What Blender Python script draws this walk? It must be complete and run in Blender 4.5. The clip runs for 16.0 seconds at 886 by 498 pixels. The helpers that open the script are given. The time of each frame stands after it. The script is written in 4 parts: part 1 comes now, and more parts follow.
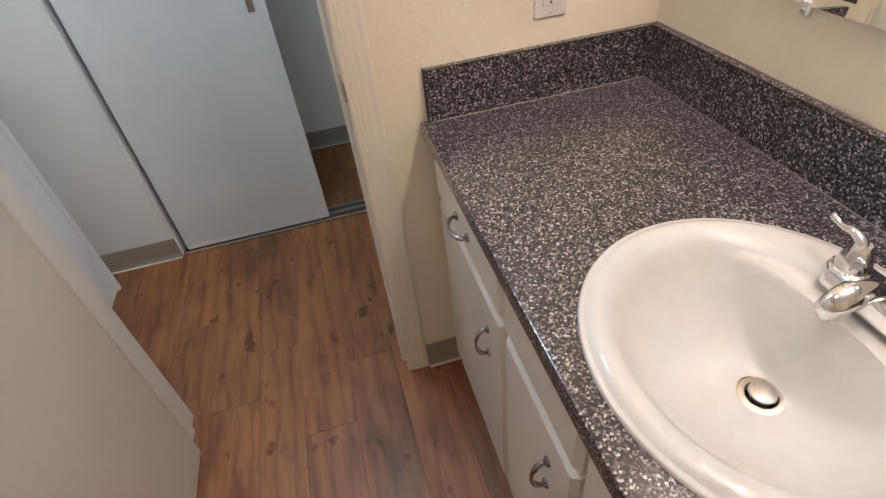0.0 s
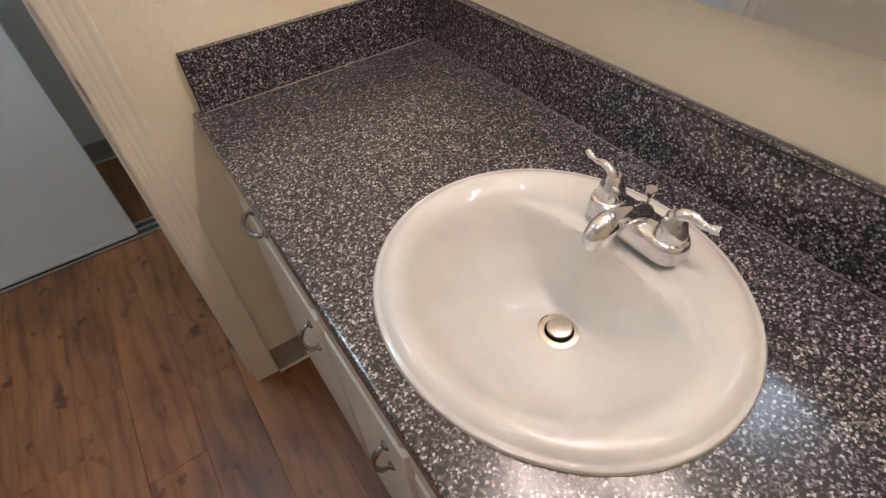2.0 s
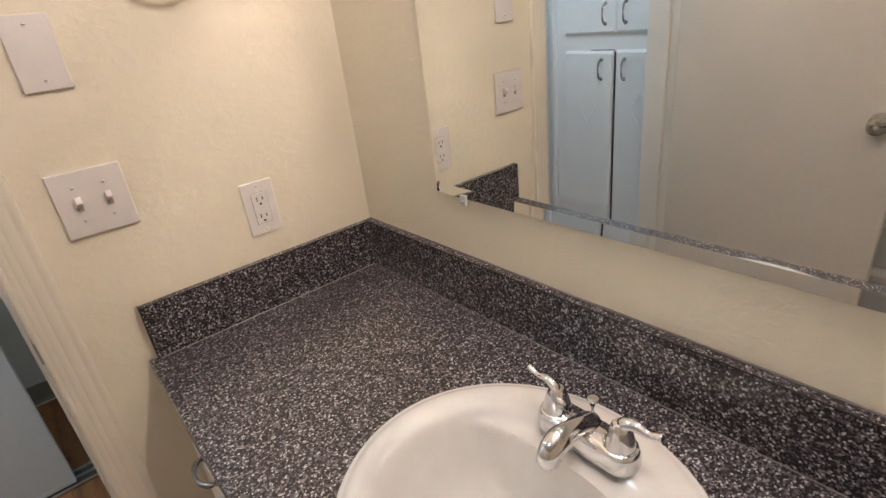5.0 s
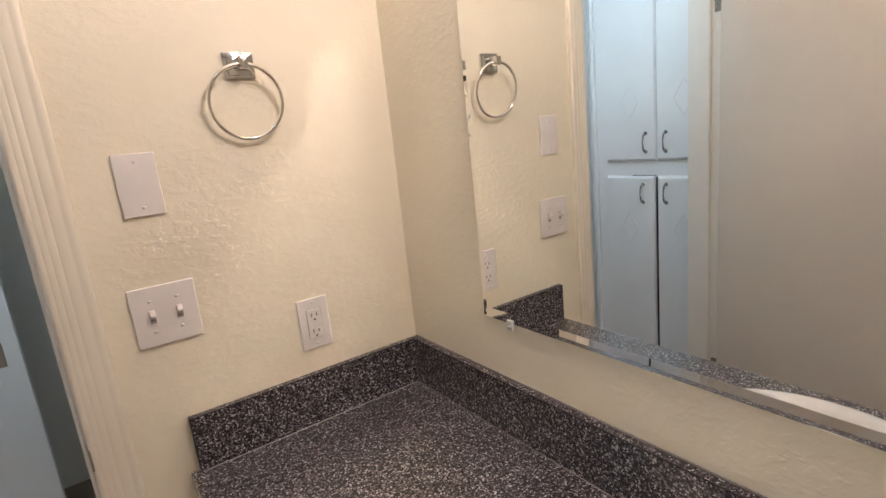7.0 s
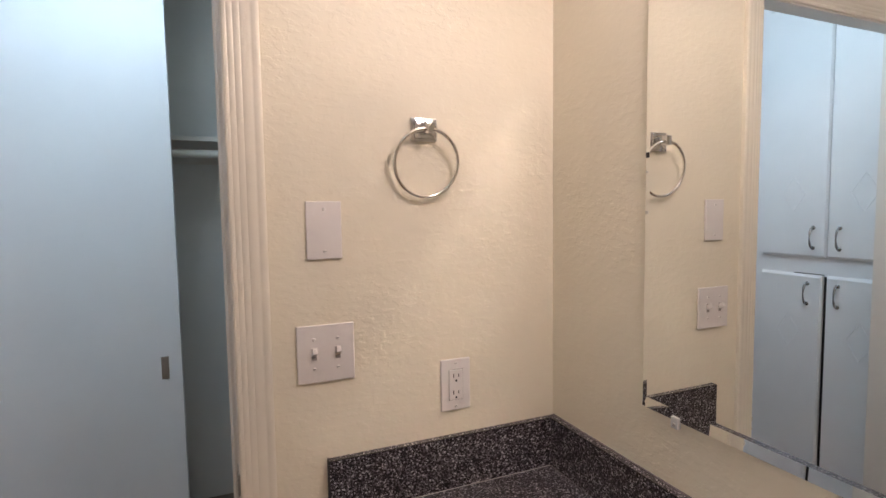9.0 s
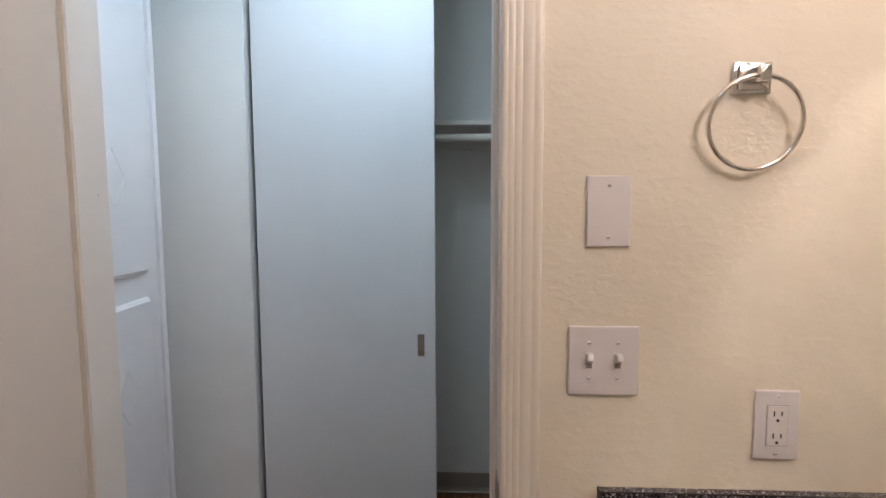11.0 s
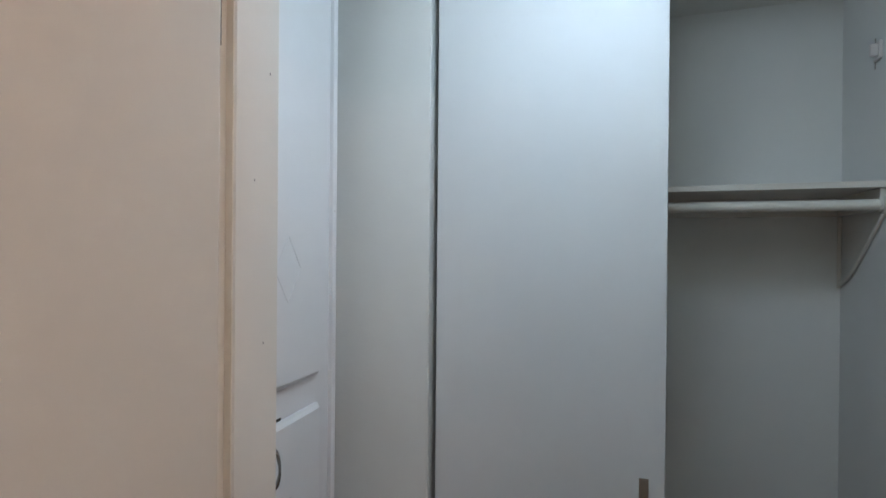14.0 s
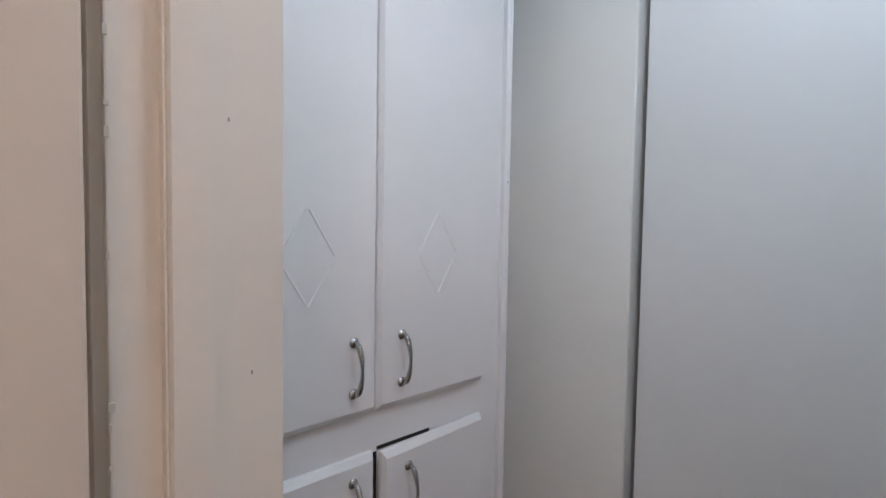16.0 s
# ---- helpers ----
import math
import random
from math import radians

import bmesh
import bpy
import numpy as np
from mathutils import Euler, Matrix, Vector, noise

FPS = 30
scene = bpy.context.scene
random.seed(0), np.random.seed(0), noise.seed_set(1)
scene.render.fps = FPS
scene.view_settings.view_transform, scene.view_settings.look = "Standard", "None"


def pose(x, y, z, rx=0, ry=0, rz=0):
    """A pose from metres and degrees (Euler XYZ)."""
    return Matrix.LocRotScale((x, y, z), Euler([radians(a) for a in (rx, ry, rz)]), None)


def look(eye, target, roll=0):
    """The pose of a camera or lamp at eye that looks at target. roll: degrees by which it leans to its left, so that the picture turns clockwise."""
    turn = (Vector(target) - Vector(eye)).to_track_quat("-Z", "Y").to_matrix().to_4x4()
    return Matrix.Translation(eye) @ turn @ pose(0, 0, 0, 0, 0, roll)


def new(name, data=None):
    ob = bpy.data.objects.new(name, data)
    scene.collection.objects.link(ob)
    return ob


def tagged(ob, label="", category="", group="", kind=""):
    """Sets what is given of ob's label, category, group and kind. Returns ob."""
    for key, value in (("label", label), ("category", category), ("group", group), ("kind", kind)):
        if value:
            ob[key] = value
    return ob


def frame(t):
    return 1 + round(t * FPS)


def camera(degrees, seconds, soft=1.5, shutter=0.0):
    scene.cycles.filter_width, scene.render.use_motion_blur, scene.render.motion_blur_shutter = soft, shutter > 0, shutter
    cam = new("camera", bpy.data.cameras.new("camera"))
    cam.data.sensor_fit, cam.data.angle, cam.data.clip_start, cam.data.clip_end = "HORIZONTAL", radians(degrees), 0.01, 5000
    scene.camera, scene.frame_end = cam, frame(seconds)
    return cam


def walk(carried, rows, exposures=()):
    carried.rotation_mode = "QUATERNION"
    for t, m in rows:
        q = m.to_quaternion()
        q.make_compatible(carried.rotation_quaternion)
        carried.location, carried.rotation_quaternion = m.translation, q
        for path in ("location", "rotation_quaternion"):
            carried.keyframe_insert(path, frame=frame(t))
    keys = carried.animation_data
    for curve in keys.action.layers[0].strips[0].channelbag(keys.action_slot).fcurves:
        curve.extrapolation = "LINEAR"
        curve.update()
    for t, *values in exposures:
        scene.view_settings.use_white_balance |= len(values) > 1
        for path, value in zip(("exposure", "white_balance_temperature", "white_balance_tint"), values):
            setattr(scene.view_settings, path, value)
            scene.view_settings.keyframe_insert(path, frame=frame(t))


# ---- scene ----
cam = camera(81.7, 16.0)
EXPOSURES = [(0, 0.47, 6400, 20), (1, 0.30, 6500, 20), (2, 0.18, 6500, 20), (4.5, 0.20, 6450, 19), (7.5, 0.05, 6420, 21), (10.5, -0.18, 6220, 25), (11.5, -0.14, 6450, 23), (13, -0.42, 6550, 21), (14, -0.55, 6480, 23), (15, -0.75, 6600, 26), (16, -0.51, 6850, 31)]
PATH = [
    (0, (-0.755, -1.058, 1.409), (-0.474, 0.43, 0.103), -7.2),
    (0.5, (-0.734, -1.059, 1.404), (-0.357, 0.367, 0.053), -7.2),
    (1, (-0.704, -1.059, 1.39), (-0.224, 0.3, 0.002), -6.7),
    (1.5, (-0.67, -1.059, 1.381), (-0.072, 0.223, -0.034), -5.9),
    (2, (-0.644, -1.066, 1.377), (0.079, 0.152, -0.035), -4.9),
    (2.5, (-0.624, -1.072, 1.376), (0.223, 0.109, 0.002), -3.8),
    (3, (-0.611, -1.077, 1.388), (0.343, 0.131, 0.111), -4.0),
    (3.5, (-0.613, -1.078, 1.414), (0.421, 0.171, 0.242), -4.9),
    (4, (-0.618, -1.081, 1.421), (0.464, 0.23, 0.367), -6.0),
    (4.5, (-0.619, -1.084, 1.435), (0.484, 0.291, 0.489), -6.7),
    (6.8, (-0.636, -1.098, 1.49), (0.476, 0.497, 1.019), -6.2),
    (7, (-0.639, -1.097, 1.492), (0.466, 0.513, 1.061), -6.0),
    (7.5, (-0.65, -1.09, 1.496), (0.421, 0.564, 1.156), -5.3),
    (8, (-0.668, -1.079, 1.499), (0.332, 0.634, 1.247), -4.3),
    (8.2, (-0.68, -1.069, 1.499), (0.282, 0.67, 1.278), -3.6),
    (10.3, (-0.766, -0.937, 1.482), (-0.484, 1.036, 1.319), 0.7),
    (10.5, (-0.77, -0.909, 1.482), (-0.589, 1.075, 1.299), 0.4),
    (11, (-0.775, -0.849, 1.474), (-0.87, 1.141, 1.296), -0.2),
    (11.5, (-0.789, -0.805, 1.492), (-1.144, 1.156, 1.329), -0.8),
    (12, (-0.814, -0.765, 1.501), (-1.298, 1.171, 1.385), -0.2),
    (12.5, (-0.86, -0.707, 1.519), (-1.389, 1.22, 1.436), 0.4),
    (13, (-0.937, -0.657, 1.564), (-1.462, 1.275, 1.484), 0.8),
    (13.5, (-0.987, -0.598, 1.577), (-1.518, 1.334, 1.548), 1.0),
    (14, (-1.002, -0.503, 1.612), (-1.662, 1.391, 1.605), 0.5),
    (14.5, (-0.995, -0.386, 1.619), (-1.885, 1.404, 1.685), -0.1),
    (15, (-0.995, -0.27, 1.635), (-2.147, 1.362, 1.73), -0.4),
    (15.5, (-1.003, -0.193, 1.636), (-2.361, 1.274, 1.673), 0.0),
    (16, (-1.02, -0.146, 1.614), (-2.458, 1.24, 1.515), 0.9),
]
walk(cam, [(t, look(eye, target, roll)) for t, eye, target, roll in PATH], EXPOSURES)

# ---- world and lights ----
world = bpy.data.worlds.new("world")
world.use_nodes = True
world.node_tree.nodes["Background"].inputs[0].default_value = (0.5, 0.55, 0.6, 1)
world.node_tree.nodes["Background"].inputs[1].default_value = 0.05
scene.world = world
scene.cycles.sample_clamp_indirect, scene.cycles.blur_glossy = 0, 0.0   # the mirror throws the bulbs' light onto the side wall
BULB, BULB_COLOR = 172.0, (1.0, 0.875, 0.765)
HALL, HALL_COLOR = 24.0, (0.60, 0.86, 1.0)
BATH, BATH_COLOR = 18.0, (0.64, 0.84, 1.0)


# ---- materials ----
def nodes_of(name):
    m = bpy.data.materials.new(name)
    m.use_nodes = True
    nt = m.node_tree
    return m, nt, nt.nodes["Principled BSDF"]


def coords(nt, scale=(1, 1, 1)):
    tc = nt.nodes.new("ShaderNodeTexCoord")
    mp = nt.nodes.new("ShaderNodeMapping")
    mp.inputs["Scale"].default_value = scale
    nt.links.new(tc.outputs["Object"], mp.inputs["Vector"])
    return mp.outputs["Vector"]


def noise_tex(nt, vec, scale, detail=4.0, rough=0.55):
    n = nt.nodes.new("ShaderNodeTexNoise")
    n.inputs["Scale"].default_value, n.inputs["Detail"].default_value, n.inputs["Roughness"].default_value = scale, detail, rough
    nt.links.new(vec, n.inputs["Vector"])
    return n.outputs["Fac"]


def ramp(nt, fac, stops, constant=False):
    r = nt.nodes.new("ShaderNodeValToRGB")
    if constant:
        r.color_ramp.interpolation = "CONSTANT"
    els = r.color_ramp.elements
    els[0].position, els[0].color = stops[0][0], (*stops[0][1], 1)
    els[1].position, els[1].color = stops[-1][0], (*stops[-1][1], 1)
    for p, c in stops[1:-1]:
        e = els.new(p)
        e.color = (*c, 1)
    nt.links.new(fac, r.inputs["Fac"])
    return r.outputs["Color"]


def mix(nt, kind, fac, a, b):
    n = nt.nodes.new("ShaderNodeMix")
    n.data_type, n.blend_type = "RGBA", kind
    for sock, v in ((n.inputs[0], fac), (n.inputs[6], a), (n.inputs[7], b)):
        if hasattr(v, "links"):
            nt.links.new(v, sock)
        else:
            sock.default_value = v if isinstance(v, float) else (*v, 1)
    return n.outputs[2]


def bump(nt, bsdf, fac, strength, distance):
    b = nt.nodes.new("ShaderNodeBump")
    b.inputs["Strength"].default_value, b.inputs["Distance"].default_value = strength, distance
    nt.links.new(fac, b.inputs["Height"])
    nt.links.new(b.outputs["Normal"], bsdf.inputs["Normal"])
    nt.links.new(b.outputs["Normal"], bsdf.inputs["Coat Normal"])


def painted(name, color, rough=0.5, vary=0.06, grain=90.0, depth=0.0006, strength=0.35, stain=0.0):
    """Paint: broad unevenness, small relief, and a little grime."""
    m, nt, b = nodes_of(name)
    v = coords(nt)
    lo = tuple(c * (1 - vary) for c in color)
    hi = tuple(min(1, c * (1 + vary * 0.6)) for c in color)
    col = ramp(nt, noise_tex(nt, v, 2.3, 5), ((0.3, lo), (0.7, hi)))
    if stain:
        spots = ramp(nt, noise_tex(nt, v, 9.0, 8, 0.7), ((0.62, (1, 1, 1)), (0.8, (1 - stain, 1 - stain * 1.2, 1 - stain * 1.5))))
        col = mix(nt, "MULTIPLY", 1.0, col, spots)
    nt.links.new(col, b.inputs["Base Color"])
    rr = ramp(nt, noise_tex(nt, v, 14.0), ((0.3, (rough * 0.85,) * 3), (0.7, (min(1, rough * 1.12),) * 3)))
    nt.links.new(rr, b.inputs["Roughness"])
    bump(nt, b, noise_tex(nt, v, grain, 3, 0.6), strength, depth)
    return m


def orange_peel(name, color, relief=0.22):
    """Rolled knock-down wall texture under satin paint."""
    m, nt, b = nodes_of(name)
    v = coords(nt)
    col = ramp(nt, noise_tex(nt, v, 1.7, 5), ((0.3, tuple(c * 0.95 for c in color)), (0.7, color)))
    nt.links.new(col, b.inputs["Base Color"])
    b.inputs["Roughness"].default_value = 0.55
    broad = ramp(nt, noise_tex(nt, coords(nt, (0.8, 0.8, 1.25)), 62, 2, 0.5), ((0.47, (0, 0, 0)), (0.58, (1, 1, 1))))
    h = mix(nt, "MIX", 0.3, broad, noise_tex(nt, v, 260, 3))
    bump(nt, b, h, relief, 0.0014)
    return m


def laminate(name):
    """Dark speckled laminate: fine chips in four tones under a worn gloss."""
    m, nt, b = nodes_of(name)
    v = coords(nt)
    warp = nt.nodes.new("ShaderNodeTexVoronoi")
    warp.inputs["Scale"].default_value = 375
    jitter = nt.nodes.new("ShaderNodeVectorMath")
    jitter.operation = "MULTIPLY_ADD"
    wob = nt.nodes.new("ShaderNodeTexNoise")
    wob.inputs["Scale"].default_value = 500
    nt.links.new(v, wob.inputs["Vector"])
    nt.links.new(wob.outputs["Color"], jitter.inputs[0])
    jitter.inputs[1].default_value = (0.002, 0.002, 0.002)
    nt.links.new(v, jitter.inputs[2])
    nt.links.new(jitter.outputs[0], warp.inputs["Vector"])
    sep = nt.nodes.new("ShaderNodeSeparateColor")
    nt.links.new(warp.outputs["Color"], sep.inputs["Color"])
    chips = ramp(nt, sep.outputs[0], ((0.0, (0.0105, 0.0085, 0.0105)), (0.38, (0.034, 0.028, 0.0325)), (0.59, (0.104, 0.089, 0.098)),
                                      (0.80, (0.225, 0.205, 0.217)), (0.928, (0.52, 0.495, 0.49))), True)
    tone = ramp(nt, noise_tex(nt, v, 6, 4), ((0.3, (0.86, 0.86, 0.88)), (0.7, (1, 1, 1))))
    nt.links.new(mix(nt, "MULTIPLY", 1.0, chips, tone), b.inputs["Base Color"])
    rr = ramp(nt, noise_tex(nt, v, 40), ((0.3, (0.07,) * 3), (0.7, (0.13,) * 3)))
    nt.links.new(rr, b.inputs["Coat Roughness"])
    b.inputs["Roughness"].default_value, b.inputs["IOR"].default_value = 0.34, 1.30
    b.inputs["Coat Weight"].default_value, b.inputs["Coat IOR"].default_value = 1.0, 1.5
    bump(nt, b, noise_tex(nt, v, 300, 2), 0.27, 0.0008)
    return m


def vinyl_wood(name):
    """Wood-look vinyl plank: long grain, knots and a tone for each plank."""
    m, nt, b = nodes_of(name)
    info = nt.nodes.new("ShaderNodeObjectInfo")
    tc = nt.nodes.new("ShaderNodeTexCoord")
    off = nt.nodes.new("ShaderNodeVectorMath")
    off.operation = "MULTIPLY_ADD"
    comb = nt.nodes.new("ShaderNodeCombineXYZ")
    for k in range(3):
        nt.links.new(info.outputs["Random"], comb.inputs[k])
    off.inputs[1].default_value = (37.0, 53.0, 11.0)
    nt.links.new(comb.outputs[0], off.inputs[0])
    nt.links.new(tc.outputs["Object"], off.inputs[2])

    def stretched(sx, sy):
        mp = nt.nodes.new("ShaderNodeMapping")
        mp.inputs["Scale"].default_value = (sx, sy, 1)
        nt.links.new(off.outputs[0], mp.inputs["Vector"])
        return mp.outputs["Vector"]
    grain = noise_tex(nt, stretched(1, 0.09), 75, 6, 0.6)
    figure = noise_tex(nt, stretched(1, 0.22), 20, 4, 0.55)
    broad = noise_tex(nt, stretched(1, 0.42), 7.5, 3, 0.5)
    knots = noise_tex(nt, stretched(1, 0.7), 13, 3, 0.5)
    base = ramp(nt, grain, ((0.25, (0.225, 0.088, 0.034)), (0.5, (0.295, 0.122, 0.047)), (0.78, (0.36, 0.162, 0.068))))
    # growth rings bent round by a slow drift, like a flat-sawn board
    swirl = nt.nodes.new("ShaderNodeTexWave")
    swirl.bands_direction = "X"
    for key, value in (("Scale", 5.5), ("Distortion", 7.0), ("Detail", 3.0), ("Detail Scale", 1.3), ("Detail Roughness", 0.6)):
        swirl.inputs[key].default_value = value
    nt.links.new(stretched(1, 0.30), swirl.inputs["Vector"])
    rings = ramp(nt, swirl.outputs["Fac"], ((0.0, (0.78, 0.72, 0.70)), (0.25, (0.98, 0.97, 0.96)), (1.0, (1.05, 1.03, 1.0))))
    lines = ramp(nt, figure, ((0.28, (0.62, 0.54, 0.52)), (0.42, (0.97, 0.96, 0.95)), (0.72, (1.10, 1.06, 1.02))))
    lines = mix(nt, "MULTIPLY", 1.0, lines, rings)
    col = mix(nt, "MULTIPLY", 1.0, base, lines)
    tone = ramp(nt, broad, ((0.30, (0.62, 0.55, 0.56)), (0.50, (0.97, 0.97, 0.97)), (0.75, (1.08, 1.04, 1.0))))
    col = mix(nt, "MULTIPLY", 1.0, col, tone)
    spot = nt.nodes.new("ShaderNodeTexVoronoi")
    spot.inputs["Scale"].default_value = 8.0
    nt.links.new(stretched(1, 0.75), spot.inputs["Vector"])
    col = mix(nt, "MULTIPLY", 1.0, col, ramp(nt, spot.outputs["Distance"], ((0.035, (0.30, 0.22, 0.20)), (0.10, (1, 1, 1)))))
    dark = ramp(nt, knots, ((0.63, (1, 1, 1)), (0.70, (0.42, 0.33, 0.33))))
    col = mix(nt, "MULTIPLY", 1.0, col, dark)
    each = ramp(nt, info.outputs["Random"], ((0.0, (0.74, 0.70, 0.70)), (0.5, (0.96, 0.95, 0.94)), (1.0, (1.16, 1.10, 1.04))))
    col = mix(nt, "MULTIPLY", 1.0, col, each)
    nt.links.new(col, b.inputs["Base Color"])
    rr = ramp(nt, broad, ((0.3, (0.38,) * 3), (0.7, (0.50,) * 3)))
    nt.links.new(rr, b.inputs["Roughness"])
    bump(nt, b, grain, 0.12, 0.0006)
    return m


def metal(name, color, rough, brushed=0.0):
    m, nt, b = nodes_of(name)
    b.inputs["Metallic"].default_value = 1.0
    v = coords(nt)
    nt.links.new(ramp(nt, noise_tex(nt, v, 30), ((0.3, tuple(c * 0.92 for c in color)), (0.7, color))), b.inputs["Base Color"])
    nt.links.new(ramp(nt, noise_tex(nt, v, 60), ((0.3, (rough,) * 3), (0.7, (rough * 1.5 + 0.01,) * 3))), b.inputs["Roughness"])
    if brushed:
        bump(nt, b, noise_tex(nt, coords(nt, (1, 1, 0.05)), 400, 2), brushed, 0.0003)
    return m


def plain(name, color, rough, spec=0.5):
    m, nt, b = nodes_of(name)
    v = coords(nt)
    nt.links.new(ramp(nt, noise_tex(nt, v, 25), ((0.3, tuple(c * 0.95 for c in color)), (0.7, color))), b.inputs["Base Color"])
    b.inputs["Roughness"].default_value = rough
    b.inputs["Specular IOR Level"].default_value = spec
    return m


def glowing(name, color, strength):
    m, nt, b = nodes_of(name)
    b.inputs["Base Color"].default_value = (0.8, 0.8, 0.8, 1)
    b.inputs["Emission Color"].default_value = (*color, 1)
    b.inputs["Emission Strength"].default_value = strength
    return m


WALL = orange_peel("cream_wall_paint", (0.83, 0.755, 0.605), 0.22)
HALL_WALL = orange_peel("white_wall_paint", (0.82, 0.81, 0.785), 0.12)
CEIL = orange_peel("ceiling_paint", (0.80, 0.79, 0.75))
TRIM = painted("trim_paint", (0.77, 0.725, 0.665), 0.38, 0.05, 60, 0.0007, 0.25, 0.06)
CASEP = painted("casing_paint", (0.80, 0.735, 0.62), 0.38, 0.05, 60, 0.0007, 0.25, 0.06)
AGED = painted("yellowed_paint", (0.775, 0.695, 0.59), 0.4, 0.12, 40, 0.0008, 0.3, 0.15)
DOORP = painted("door_paint", (0.66, 0.60, 0.53), 0.42, 0.04, 130, 0.0004, 0.2, 0.04)
SLIDE = painted("sliding_door_paint", (0.75, 0.755, 0.765), 0.58, 0.04, 150, 0.0003, 0.2, 0.05)
CABINET = painted("cabinet_paint", (0.82, 0.81, 0.82), 0.36, 0.04, 70, 0.0005, 0.25, 0.04)
VANITY = painted("vanity_paint", (0.74, 0.71, 0.66), 0.36, 0.05, 70, 0.0005, 0.25, 0.05)
COVE = painted("taupe_vinyl_base", (0.30, 0.25, 0.20), 0.45, 0.08, 120, 0.0003, 0.2, 0.1)
CAULK = painted("white_caulk", (0.66, 0.62, 0.55), 0.5, 0.1, 80, 0.001, 0.4, 0.2)
LAM = laminate("speckled_laminate")
SEAL = painted("clear_grey_sealant", (0.21, 0.19, 0.19), 0.2, 0.5, 120, 0.001, 0.5)
# grey sealant made paler, so that its colour carries the seam's glint
SEAM = painted("glint_lightened_sealant", (0.40, 0.375, 0.36), 0.15, 0.35, 90, 0.001, 0.6)
LAM_EDGE = painted("dark_laminate_seam", (0.017, 0.014, 0.014), 0.7, 0.25, 200, 0.0004, 0.3)
FLOORM = vinyl_wood("vinyl_wood")
SUB = plain("floor_seam", (0.13, 0.066, 0.036), 0.8)
CHROME = metal("chrome", (0.76, 0.76, 0.77), 0.045)
RINGM = metal("polished_nickel", (0.90, 0.87, 0.82), 0.10)
NICKEL = metal("satin_nickel", (0.55, 0.52, 0.48), 0.26, 0.1)
PULLM = metal("dull_pull_metal", (0.42, 0.41, 0.41), 0.17)
STEEL = metal("worn_steel", (0.45, 0.42, 0.38), 0.38, 0.1)
DRAIN = metal("worn_drain_metal", (0.62, 0.55, 0.47), 0.30, 0.1)
KNOBM = metal("worn_nickel", (0.62, 0.58, 0.53), 0.13)
HINGE = metal("browned_steel", (0.30, 0.26, 0.225), 0.45, 0.1)
ALU = metal("aluminium_track", (0.74, 0.73, 0.70), 0.42, 0.1)
PORCELAIN = plain("porcelain", (0.63, 0.61, 0.58), 0.03, 0.5)
PLASTIC = plain("white_plastic", (0.78, 0.73, 0.70), 0.32)
SLOT = plain("dark_slot", (0.02, 0.018, 0.016), 0.6)
GAPM = plain("shaded_plastic", (0.34, 0.30, 0.28), 0.5)
CLEAR = plain("clear_clip_plastic", (0.7, 0.7, 0.68), 0.15)
BULBM = glowing("bulb_glow", BULB_COLOR, BULB)
# near-black brown: the shade of the track's gap, put into its colour
TRACK_SHADE = plain("track_gap_shade", (0.06, 0.048, 0.04), 0.6)
HALLM = glowing("hall_lamp_glow", HALL_COLOR, HALL)
BATHM = glowing("bath_lamp_glow", BATH_COLOR, BATH)
MIRROR = nodes_of("mirror_silver")[0]
_b = MIRROR.node_tree.nodes["Principled BSDF"]
_b.inputs["Base Color"].default_value, _b.inputs["Metallic"].default_value, _b.inputs["Roughness"].default_value = (0.88, 0.90, 0.89, 1), 1.0, 0.004


# ---- mesh helpers ----
def box(bm, x0, x1, y0, y1, z0, z1, bevel=0.0, seg=2):
    r = bmesh.ops.create_cube(bm, size=1.0)
    vs = r["verts"]
    for v in vs:
        v.co = Vector(((x0 + x1) / 2 + v.co.x * (x1 - x0), (y0 + y1) / 2 + v.co.y * (y1 - y0), (z0 + z1) / 2 + v.co.z * (z1 - z0)))
    if bevel:
        es = list({e for v in vs for e in v.link_edges})
        bmesh.ops.bevel(bm, geom=es, offset=bevel, segments=seg, profile=0.6, affect="EDGES")
    return bm


def lathe(bm, profile, m=None, n=32, sx=1.0, sy=1.0):
    """Rings of (radius, z) round the z axis, laid by the pose m."""
    m = m or Matrix()
    rings = []
    for r, z in profile:
        if r < 1e-6:
            rings.append([bm.verts.new(m @ Vector((0, 0, z)))])
        else:
            rings.append([bm.verts.new(m @ Vector((r * sx * math.cos(2 * math.pi * k / n), r * sy * math.sin(2 * math.pi * k / n), z))) for k in range(n)])
    for a, b in zip(rings, rings[1:]):
        for k in range(n):
            j = (k + 1) % n
            if len(a) == 1 and len(b) == 1:
                continue
            if len(a) == 1:
                bm.faces.new((a[0], b[k], b[j]))
            elif len(b) == 1:
                bm.faces.new((a[k], a[j], b[0]))
            else:
                bm.faces.new((a[k], a[j], b[j], b[k]))
    return bm


